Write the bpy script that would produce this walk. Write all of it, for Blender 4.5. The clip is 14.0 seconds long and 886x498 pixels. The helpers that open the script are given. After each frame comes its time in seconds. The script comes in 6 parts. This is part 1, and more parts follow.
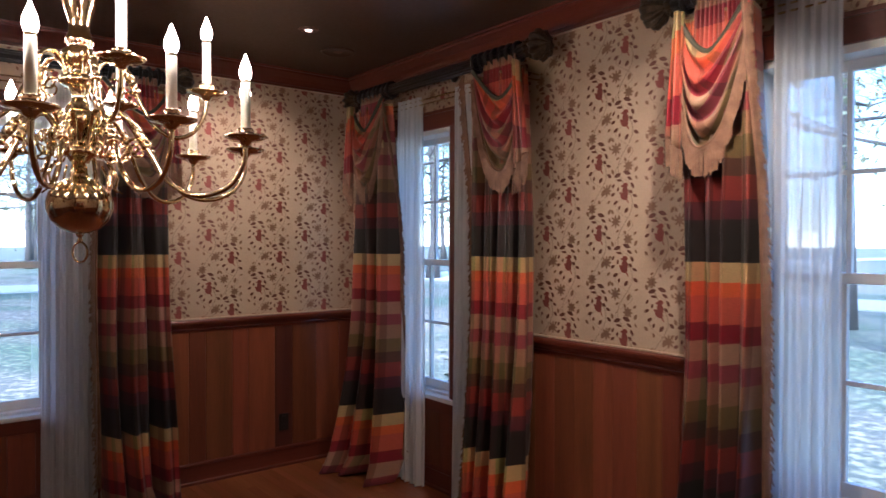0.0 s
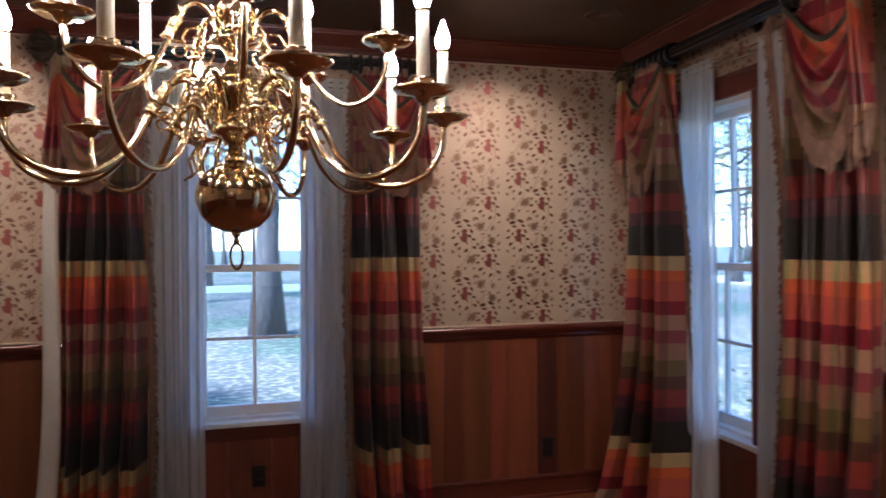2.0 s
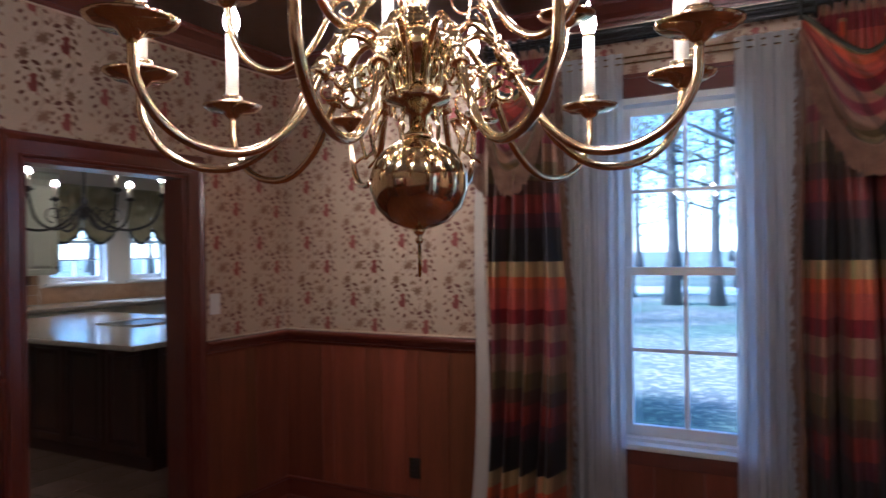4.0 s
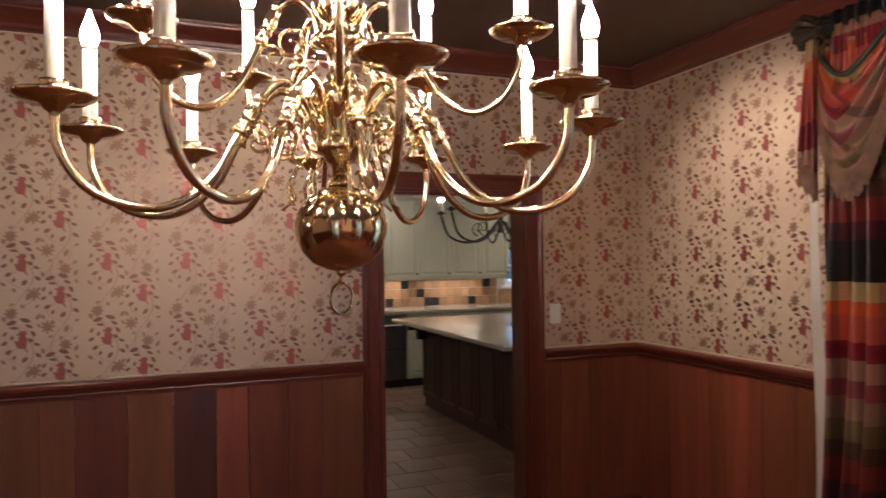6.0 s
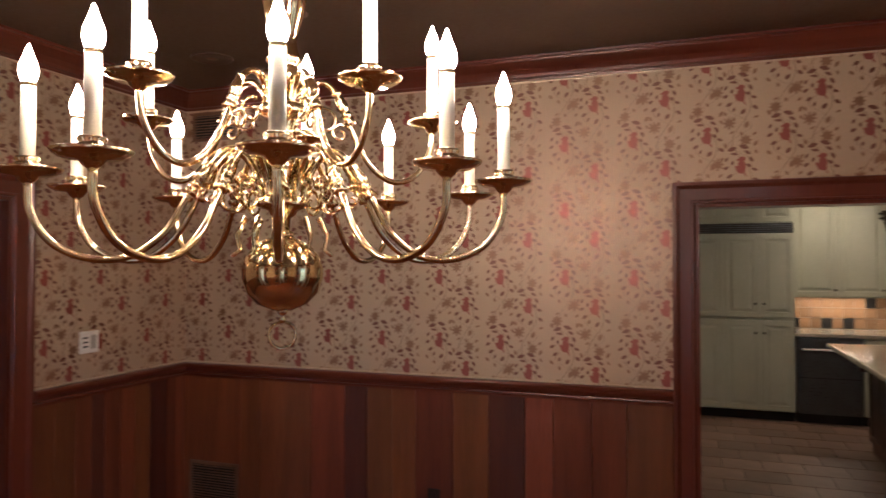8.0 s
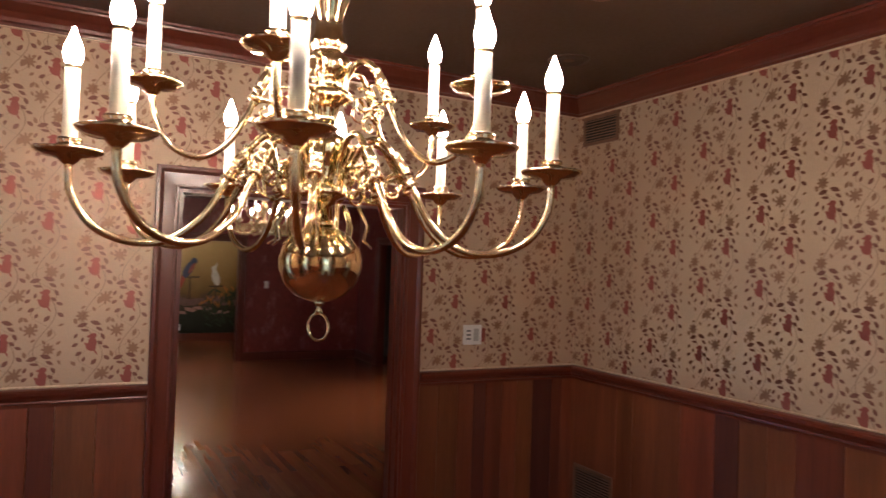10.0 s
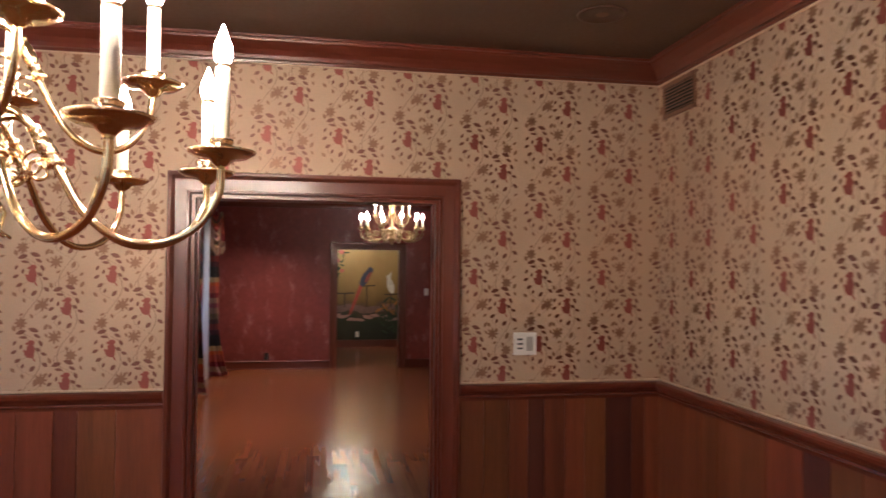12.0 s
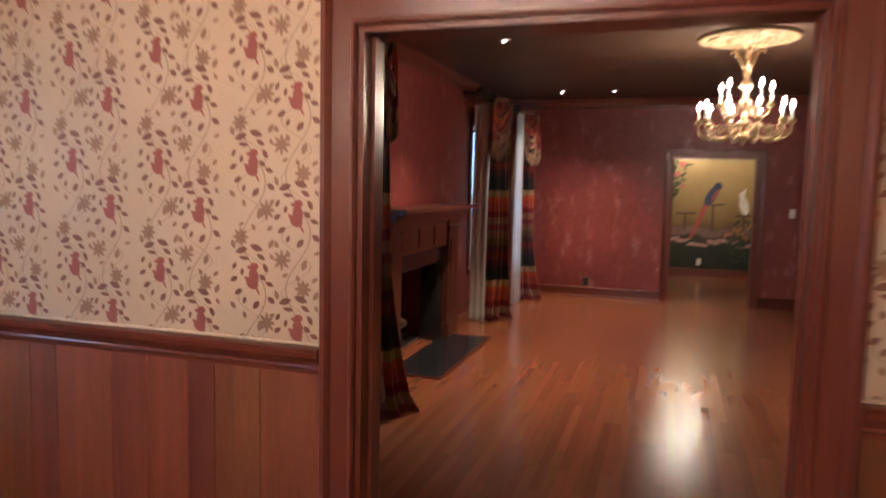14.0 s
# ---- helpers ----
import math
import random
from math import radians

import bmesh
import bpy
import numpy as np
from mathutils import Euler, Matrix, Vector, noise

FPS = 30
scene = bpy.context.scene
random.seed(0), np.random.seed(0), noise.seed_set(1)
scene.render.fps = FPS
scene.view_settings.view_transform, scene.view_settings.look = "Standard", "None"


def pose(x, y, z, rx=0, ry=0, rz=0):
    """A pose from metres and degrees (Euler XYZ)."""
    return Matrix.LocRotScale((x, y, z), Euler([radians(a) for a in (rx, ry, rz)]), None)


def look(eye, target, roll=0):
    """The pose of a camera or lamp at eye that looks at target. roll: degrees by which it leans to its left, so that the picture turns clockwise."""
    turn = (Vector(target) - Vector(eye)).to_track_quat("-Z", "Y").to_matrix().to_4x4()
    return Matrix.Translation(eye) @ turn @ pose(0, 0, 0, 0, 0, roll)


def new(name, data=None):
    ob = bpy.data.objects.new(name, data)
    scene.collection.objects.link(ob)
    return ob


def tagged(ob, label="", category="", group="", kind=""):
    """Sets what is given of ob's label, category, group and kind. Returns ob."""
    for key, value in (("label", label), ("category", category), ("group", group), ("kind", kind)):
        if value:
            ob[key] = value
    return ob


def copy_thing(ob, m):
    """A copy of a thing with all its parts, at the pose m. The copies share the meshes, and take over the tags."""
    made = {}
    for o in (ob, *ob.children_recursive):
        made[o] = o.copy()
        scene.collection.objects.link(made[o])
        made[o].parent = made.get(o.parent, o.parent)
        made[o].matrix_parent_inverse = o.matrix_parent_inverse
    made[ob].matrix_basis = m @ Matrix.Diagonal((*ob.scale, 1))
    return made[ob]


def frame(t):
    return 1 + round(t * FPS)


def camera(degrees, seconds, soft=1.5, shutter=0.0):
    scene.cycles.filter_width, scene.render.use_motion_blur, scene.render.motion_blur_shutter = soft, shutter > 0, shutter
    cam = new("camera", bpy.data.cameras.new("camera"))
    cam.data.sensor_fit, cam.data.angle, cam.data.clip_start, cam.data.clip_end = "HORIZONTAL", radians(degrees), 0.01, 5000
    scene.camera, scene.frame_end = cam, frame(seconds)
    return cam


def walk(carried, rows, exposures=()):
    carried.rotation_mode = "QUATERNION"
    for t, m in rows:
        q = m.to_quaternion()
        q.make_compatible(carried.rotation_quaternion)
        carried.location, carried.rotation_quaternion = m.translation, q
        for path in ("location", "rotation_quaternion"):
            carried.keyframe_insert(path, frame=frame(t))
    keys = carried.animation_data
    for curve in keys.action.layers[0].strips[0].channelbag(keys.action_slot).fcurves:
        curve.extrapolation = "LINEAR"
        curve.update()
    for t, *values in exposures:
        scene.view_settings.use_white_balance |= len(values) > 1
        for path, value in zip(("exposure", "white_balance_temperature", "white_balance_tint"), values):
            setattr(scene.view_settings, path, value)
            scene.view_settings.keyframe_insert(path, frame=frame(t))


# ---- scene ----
# ---- camera ----
cam = camera(64.9, 14.0, shutter=0.45)
PATH = [
    (0, (0.21, -2.038, 1.59), (1.775, -3.284, 1.571), 0.1),
    (0.5, (0.3, -2.151, 1.586), (1.939, -3.297, 1.574), -0.1),
    (1, (0.439, -2.193, 1.589), (2.15, -3.228, 1.574), -0.4),
    (1.5, (0.574, -2.369, 1.596), (2.412, -3.156, 1.581), -0.2),
    (2, (0.734, -2.484, 1.584), (2.667, -2.999, 1.571), -0.4),
    (2.5, (0.879, -2.618, 1.58), (2.865, -2.854, 1.574), -0.7),
    (3, (1.023, -2.737, 1.58), (3.016, -2.571, 1.567), -0.6),
    (3.5, (1.14, -2.847, 1.578), (3.058, -2.28, 1.578), -0.5),
    (4, (1.278, -3.017, 1.577), (3.046, -2.081, 1.58), -0.8),
    (4.2, (1.336, -3.098, 1.588), (3.012, -2.007, 1.591), -0.4),
    (6.3, (2.134, -3.681, 1.647), (2.689, -1.76, 1.683), -0.8),
    (6.5, (2.24, -3.68, 1.666), (2.662, -1.726, 1.704), -0.7),
    (7, (2.532, -3.703, 1.74), (2.67, -1.708, 1.763), -0.6),
    (7.5, (2.831, -3.741, 1.738), (2.553, -1.761, 1.773), -0.0),
    (8, (3.069, -3.672, 1.706), (2.398, -1.788, 1.75), -0.0),
    (8.5, (3.288, -3.538, 1.718), (2.296, -1.801, 1.762), 0.0),
    (9, (3.489, -3.348, 1.709), (2.139, -1.873, 1.76), 1.2),
    (11.5, (3.661, -2.057, 1.681), (1.718, -1.585, 1.739), 0.5),
    (12, (3.541, -1.826, 1.676), (1.572, -1.478, 1.733), 0.5),
    (12.5, (3.289, -1.717, 1.647), (1.289, -1.738, 1.701), 0.7),
    (13, (2.982, -1.63, 1.631), (1.001, -1.896, 1.687), 1.0),
    (13.3, (2.783, -1.557, 1.61), (0.812, -1.892, 1.658), 1.2),
    (14, (1.873, -1.57, 1.586), (-0.020, -2.181, 1.398), 1.2),
]
walk(cam, [(t, look(eye, target, roll)) for t, eye, target, roll in PATH],
     exposures=[(0.0, 2.25, 4860, 14), (2.5, 2.25, 4560, 12), (4.2, 2.4, 4330, 12), (6.5, 2.93, 5000, 11), (7.5, 2.88, 5100, 11), (9.0, 2.82, 5240, 12), (11.5, 3.3, 5100, 11), (13.0, 3.5, 5320, 11), (14.0, 3.88, 5260, 11)])

# ---- world and light ----
LX, LY, H = 4.79, -4.81, 2.80
world = bpy.data.worlds.new("world")
scene.world = world
world.use_nodes = True
wn = world.node_tree
sky = wn.nodes.new("ShaderNodeTexSky")
sky.sky_type, sky.sun_disc = "NISHITA", False
sky.sun_elevation, sky.sun_rotation = radians(45), radians(320)
sky.dust_density, sky.ozone_density = 0.1, 3.5
wn.nodes["Background"].inputs["Strength"].default_value = 0.15
wn.links.new(sky.outputs[0], wn.nodes["Background"].inputs[0])

sun = new("sun", bpy.data.lights.new("sun", "SUN"))
sun.data.energy, sun.data.angle, sun.data.color = 3.2, radians(12), (0.92, 0.96, 1.0)
sun.matrix_world = look((-10, 12, 16), (0, 0, 0))
WARM = (1.0, 0.70, 0.42)


def spot(x, y, target, watts, size=70, z=H - 0.02):
    lamp = new("can_lamp", bpy.data.lights.new("can_lamp", "SPOT"))
    lamp.data.energy, lamp.data.color, lamp.data.spot_size = watts, WARM, radians(size)
    lamp.data.spot_blend, lamp.data.shadow_soft_size = 1.0, 0.04
    lamp.matrix_world = look((x, y, z), target)
    return lamp


spot(3.79, -3.91, (4.75, -3.95, 1.8), 22, 80)
spot(3.79, -0.98, (4.75, -0.95, 1.8), 19, 82)
spot(1.40, -1.00, (1.40, -0.02, 0.9), 1.5, 92)
spot(1.30, -3.91, (2.3, -4.8, 1.2), 40, 82)
for lx, ly, w in ((-4.0, -2.96, 22), (-7.35, -2.96, 11), (-7.35, -2.3, 11), (-4.0, 0.9, 20)):
    spot(lx, ly, (lx, ly, 0), w, 100, H - 0.03)
for lx, ly in ((4.4, 4.0), (6.2, 4.0), (7.4, 4.0), (3.2, 2.6), (6.4, 1.5)):
    spot(lx, ly, (lx, ly, 0), 7.0, 120, H - 0.03)
for lx in (4.5, 5.5):
    under = new("cabinet_lamp", bpy.data.lights.new("cabinet_lamp", "AREA"))
    under.data.shape, under.data.size, under.data.size_y = "RECTANGLE", 0.7, 0.04
    under.data.energy, under.data.color = 0.4, WARM
    under.matrix_world = pose(lx, 4.70, 1.352)


# ---- node helpers ----
def mat(name, rough=0.5, metal=0.0, **extra):
    m = bpy.data.materials.new(name)
    m.use_nodes = True
    n = m.node_tree
    b = n.nodes["Principled BSDF"]
    b.inputs["Roughness"].default_value, b.inputs["Metallic"].default_value = rough, metal
    for k, v in extra.items():
        b.inputs[k.replace("_", " ")].default_value = v
    return m, n, b


def val(n, op, a, b=None, c=None):
    x = n.nodes.new("ShaderNodeMath")
    x.operation = op
    for i, v in enumerate((a, b, c)):
        if v is None:
            continue
        if isinstance(v, (int, float)):
            x.inputs[i].default_value = v
        else:
            n.links.new(v, x.inputs[i])
    return x.outputs[0]


def noise_tex(n, scale, stretch=(1, 1, 1), detail=4, coord="Object", rough=0.55):
    c = n.nodes.new("ShaderNodeTexCoord")
    mp = n.nodes.new("ShaderNodeMapping")
    mp.inputs["Scale"].default_value = stretch
    n.links.new(c.outputs[coord], mp.inputs[0])
    t = n.nodes.new("ShaderNodeTexNoise")
    t.inputs["Scale"].default_value, t.inputs["Detail"].default_value, t.inputs["Roughness"].default_value = scale, detail, rough
    n.links.new(mp.outputs[0], t.inputs["Vector"])
    return t.outputs["Fac"]


def ramp(n, fac, stops, mode="LINEAR"):
    r = n.nodes.new("ShaderNodeValToRGB")
    r.color_ramp.interpolation = mode
    e = r.color_ramp.elements
    while len(e) < len(stops):
        e.new(0.5)
    for k, (p, c) in enumerate(stops):
        e[k].position, e[k].color = p, (*c, 1)
    n.links.new(fac, r.inputs[0])
    return r.outputs[0]


def mix(n, fac, a, b, mode="MIX"):
    x = n.nodes.new("ShaderNodeMix")
    x.data_type, x.blend_type = "RGBA", mode
    for k, v in ((0, fac), (6, a), (7, b)):
        if isinstance(v, (int, float)):
            x.inputs[k].default_value = v
        elif isinstance(v, tuple):
            x.inputs[k].default_value = (*v, 1)
        else:
            n.links.new(v, x.inputs[k])
    return x.outputs[2]


def bump(n, b, height, strength=0.2, dist=0.002):
    x = n.nodes.new("ShaderNodeBump")
    x.inputs["Strength"].default_value, x.inputs["Distance"].default_value = strength, dist
    n.links.new(height, x.inputs["Height"])
    n.links.new(x.outputs[0], b.inputs["Normal"])


def two_scale(name, c1, c2, scale=3, fine=60, rough=0.5, metal=0.0, bump_s=0.15, stretch=(1, 1, 1), coord="Object", var=0.0, **extra):
    """Colour that wanders between two tones, with a fine grain over it and a bump."""
    m, n, b = mat(name, rough, metal, **extra)
    big, small = noise_tex(n, scale, stretch, coord=coord), noise_tex(n, fine, stretch, coord=coord)
    f = val(n, "ADD", val(n, "MULTIPLY", big, 0.65), val(n, "MULTIPLY", small, 0.35))
    col = ramp(n, f, ((0.32, c1), (0.68, c2)))
    if var:
        info = n.nodes.new("ShaderNodeObjectInfo")
        k = val(n, "MULTIPLY_ADD", info.outputs["Random"], var, 1 - var / 2)
        hsv = n.nodes.new("ShaderNodeHueSaturation")
        n.links.new(col, hsv.inputs["Color"])
        n.links.new(k, hsv.inputs["Value"])
        col = hsv.outputs[0]
    n.links.new(col, b.inputs["Base Color"])
    n.links.new(val(n, "MULTIPLY_ADD", small, 0.25, rough - 0.12), b.inputs["Roughness"])
    bump(n, b, small, bump_s)
    return m


def wood(name, c1, c2, rough=0.35, grain="z", var=0.3, coat=0.0, scale=1.0, hue=0.0, relief=0.10, warp=0.6):
    """Wood with long grain along one axis of the world and tone that differs from piece to piece."""
    m, n, b = mat(name, rough)
    st = {"x": (0.6, 9, 9), "y": (9, 0.6, 9), "z": (9, 9, 0.6)}[grain]
    info = n.nodes.new("ShaderNodeObjectInfo")
    c = n.nodes.new("ShaderNodeNewGeometry")
    off = n.nodes.new("ShaderNodeVectorMath")
    off.operation = "MULTIPLY_ADD"
    off.inputs[1].default_value = tuple(v * scale for v in st)
    n.links.new(c.outputs["Position"], off.inputs[0])
    comb = n.nodes.new("ShaderNodeCombineXYZ")
    for k in range(3):
        n.links.new(val(n, "MULTIPLY", info.outputs["Random"], 31.0 + 7 * k), comb.inputs[k])
    n.links.new(comb.outputs[0], off.inputs[2])
    big, fine = (n.nodes.new("ShaderNodeTexNoise") for _ in range(2))
    for t, s, d in ((big, 1.1, 4), (fine, 13.0, 5)):
        t.inputs["Scale"].default_value, t.inputs["Detail"].default_value = s, d
        t.inputs["Distortion"].default_value = warp
        n.links.new(off.outputs[0], t.inputs["Vector"])
    f = val(n, "ADD", val(n, "MULTIPLY", big.outputs["Fac"], 0.7), val(n, "MULTIPLY", fine.outputs["Fac"], 0.3))
    col = ramp(n, f, ((0.3, c1), (0.7, c2)))
    hsv = n.nodes.new("ShaderNodeHueSaturation")
    n.links.new(col, hsv.inputs["Color"])
    n.links.new(val(n, "MULTIPLY_ADD", info.outputs["Random"], var, 1 - var / 2), hsv.inputs["Value"])
    if hue:
        n.links.new(val(n, "MULTIPLY_ADD", val(n, "FRACT", val(n, "MULTIPLY", info.outputs["Random"], 17.3)), hue, 0.5 - hue / 2), hsv.inputs["Hue"])
    n.links.new(hsv.outputs[0], b.inputs["Base Color"])
    n.links.new(val(n, "MULTIPLY_ADD", fine.outputs["Fac"], 0.08, rough - 0.04), b.inputs["Roughness"])
    b.inputs["Coat Weight"].default_value, b.inputs["Coat Roughness"].default_value = coat, 0.15
    bump(n, b, fine.outputs["Fac"], relief, 0.001)
    return m


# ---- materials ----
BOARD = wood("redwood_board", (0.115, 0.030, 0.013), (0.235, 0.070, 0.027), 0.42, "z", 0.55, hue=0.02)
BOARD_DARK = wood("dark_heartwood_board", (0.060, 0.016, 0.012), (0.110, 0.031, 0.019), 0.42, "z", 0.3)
TRIM = wood("mahogany_trim", (0.095, 0.020, 0.011), (0.140, 0.032, 0.016), 0.30, "z", 0.12, 0.3, 1.0, 0.0, 0.03)
TRIM_X = wood("mahogany_trim_x", (0.095, 0.020, 0.011), (0.140, 0.032, 0.016), 0.30, "x", 0.12, 0.3, 1.0, 0.0, 0.03)
TRIM_Y = wood("mahogany_trim_y", (0.095, 0.020, 0.011), (0.140, 0.032, 0.016), 0.30, "y", 0.12, 0.3, 1.0, 0.0, 0.03)
FLOOR = wood("oak_strip", (0.225, 0.072, 0.027), (0.300, 0.099, 0.037), 0.25, "x", 0.26, 0.3, 0.45, 0.012, 0.001, 0.0)
CEIL = two_scale("brown_glazed_ceiling", (0.060, 0.034, 0.022), (0.105, 0.062, 0.038), 2.0, 40, 0.42, 0.0, 0.08)
RED, _n, _b = mat("red_glazed_plaster", 0.42)
_wv = noise_tex(_n, 5.5, (1, 1, 0.55), 8, rough=0.7)
_base = ramp(_n, val(_n, "ADD", val(_n, "MULTIPLY", noise_tex(_n, 1.4), 0.6), val(_n, "MULTIPLY", noise_tex(_n, 16), 0.4)), ((0.3, (0.135, 0.022, 0.020)), (0.7, (0.25, 0.050, 0.040))))
_n.links.new(mix(_n, ramp(_n, _wv, ((0.54, (0, 0, 0)), (0.62, (0.22, 0.22, 0.22)), (0.72, (0.6, 0.6, 0.6)))), _base, (0.46, 0.26, 0.21)), _b.inputs["Base Color"])
_n.links.new(val(_n, "MULTIPLY_ADD", _wv, 0.25, 0.30), _b.inputs["Roughness"])
bump(_n, _b, _wv, 0.25, 0.004)
PLAIN = two_scale("plain_plaster", (0.55, 0.50, 0.42), (0.62, 0.57, 0.48), 2, 40, 0.7)
WHITE = two_scale("white_paint", (0.76, 0.76, 0.74), (0.84, 0.84, 0.82), 6, 80, 0.4)
BRASS, _n, _b = mat("polished_brass", 0.12, 1.0)
_n.links.new(ramp(_n, noise_tex(_n, 18), ((0.3, (0.68, 0.54, 0.29)), (0.7, (0.86, 0.72, 0.44)))), _b.inputs["Base Color"])
bump(_n, _b, noise_tex(_n, 60), 0.12, 0.001)
GILT = two_scale("antique_gilt", (0.18, 0.11, 0.05), (0.44, 0.31, 0.17), 12, 90, 0.32, 0.9, 0.2)
IRON = two_scale("dark_iron", (0.02, 0.018, 0.016), (0.05, 0.045, 0.04), 8, 80, 0.5, 0.6)
BLACKLAC = two_scale("black_lacquer", (0.004, 0.004, 0.005), (0.010, 0.009, 0.009), 8, 60, 0.34)
FINIAL = two_scale("dark_gold_carving", (0.008, 0.006, 0.004), (0.085, 0.055, 0.028), 30, 120, 0.45, 0.4, 0.5)
CANDLE = two_scale("ivory_candle_tube", (0.72, 0.69, 0.60), (0.80, 0.77, 0.70), 6, 60, 0.45, Subsurface_Weight=0.0)
PLATE_BLACK = two_scale("black_plate", (0.010, 0.009, 0.008), (0.022, 0.02, 0.018), 12, 90, 0.35)
PLATE_WHITE = two_scale("white_plate", (0.74, 0.73, 0.70), (0.80, 0.79, 0.76), 12, 90, 0.35)
CREAM = two_scale("cream_cabinet_paint", (0.38, 0.39, 0.29), (0.46, 0.47, 0.36), 2, 50, 0.4)
GRANITE = two_scale("granite", (0.30, 0.27, 0.20), (0.62, 0.58, 0.48), 40, 160, 0.12)
DARKWOOD = wood("dark_stained_wood", (0.030, 0.014, 0.010), (0.065, 0.028, 0.018), 0.35, "z", 0.2)
STEEL = two_scale("dark_steel", (0.10, 0.11, 0.12), (0.16, 0.17, 0.18), 3, 60, 0.3, 0.8)
BLACK = two_scale("matt_black", (0.008, 0.008, 0.008), (0.018, 0.018, 0.018), 5, 50, 0.6)
SLATE = two_scale("black_polished_slate", (0.010, 0.010, 0.012), (0.03, 0.03, 0.034), 3, 50, 0.10)
KTILE = two_scale("brown_slate_tile", (0.10, 0.060, 0.042), (0.24, 0.155, 0.11), 4, 40, 0.4, var=0.5)
SPLASH = two_scale("tumbled_stone_tile", (0.24, 0.13, 0.06), (0.42, 0.27, 0.15), 14, 80, 0.45, var=0.5)
CLAY = two_scale("soot_brick", (0.06, 0.035, 0.025), (0.12, 0.07, 0.05), 10, 60, 0.8)
ROPE = two_scale("gilt_cord", (0.50, 0.38, 0.25), (0.78, 0.64, 0.48), 60, 200, 0.4, 0.3, 0.5)
LINEN = two_scale("lining_cloth", (0.50, 0.45, 0.38), (0.62, 0.57, 0.50), 3, 90, 0.8)
FRINGE = two_scale("bullion_thread", (0.13, 0.062, 0.034), (0.30, 0.165, 0.095), 20, 220, 0.6, 0.0, 0.5)
CORDTRIM = two_scale("dark_green_binding", (0.03, 0.035, 0.022), (0.07, 0.07, 0.045), 20, 160, 0.6)


def emitter(name, colour, strength):
    m, n, b = mat(name, 0.4)
    b.inputs["Base Color"].default_value = (*colour, 1)
    b.inputs["Emission Color"].default_value = (*colour, 1)
    b.inputs["Emission Strength"].default_value = strength
    return m


BULB = emitter("lit_flame_bulb", (1.0, 0.71, 0.44), 58)
BULB_SMALL = emitter("lit_small_bulb", (1.0, 0.73, 0.46), 42)
CAN = emitter("lit_can_lens", (1.0, 0.78, 0.55), 1.6)

GLASS, _n, _b = mat("window_glass", 0.0)
_n.nodes.remove(_b)
_g, _t, _mx = (_n.nodes.new(k) for k in ("ShaderNodeBsdfGlossy", "ShaderNodeBsdfTransparent", "ShaderNodeMixShader"))
_g.inputs["Roughness"].default_value = 0.0
_mx.inputs[0].default_value = 0.05
_n.links.new(_t.outputs[0], _mx.inputs[1])
_n.links.new(_g.outputs[0], _mx.inputs[2])
_n.links.new(_mx.outputs[0], _n.nodes["Material Output"].inputs[0])

SHEER, _n, _b = mat("white_voile", 0.8)
_t, _tl, _m1, _m2 = (_n.nodes.new(k) for k in ("ShaderNodeBsdfTransparent", "ShaderNodeBsdfTranslucent", "ShaderNodeMixShader", "ShaderNodeMixShader"))
_b.inputs["Base Color"].default_value = (0.86, 0.86, 0.85, 1)
_tl.inputs[0].default_value = (0.76, 0.77, 0.79, 1)
_n.links.new(val(_n, "MULTIPLY_ADD", noise_tex(_n, 300), 0.2, 0.50), _m1.inputs[0])
_n.links.new(_b.outputs[0], _m1.inputs[1])
_n.links.new(_tl.outputs[0], _m1.inputs[2])
_m2.inputs[0].default_value = 0.14
_n.links.new(_m1.outputs[0], _m2.inputs[1])
_n.links.new(_t.outputs[0], _m2.inputs[2])
_n.links.new(_m2.outputs[0], _n.nodes["Material Output"].inputs[0])


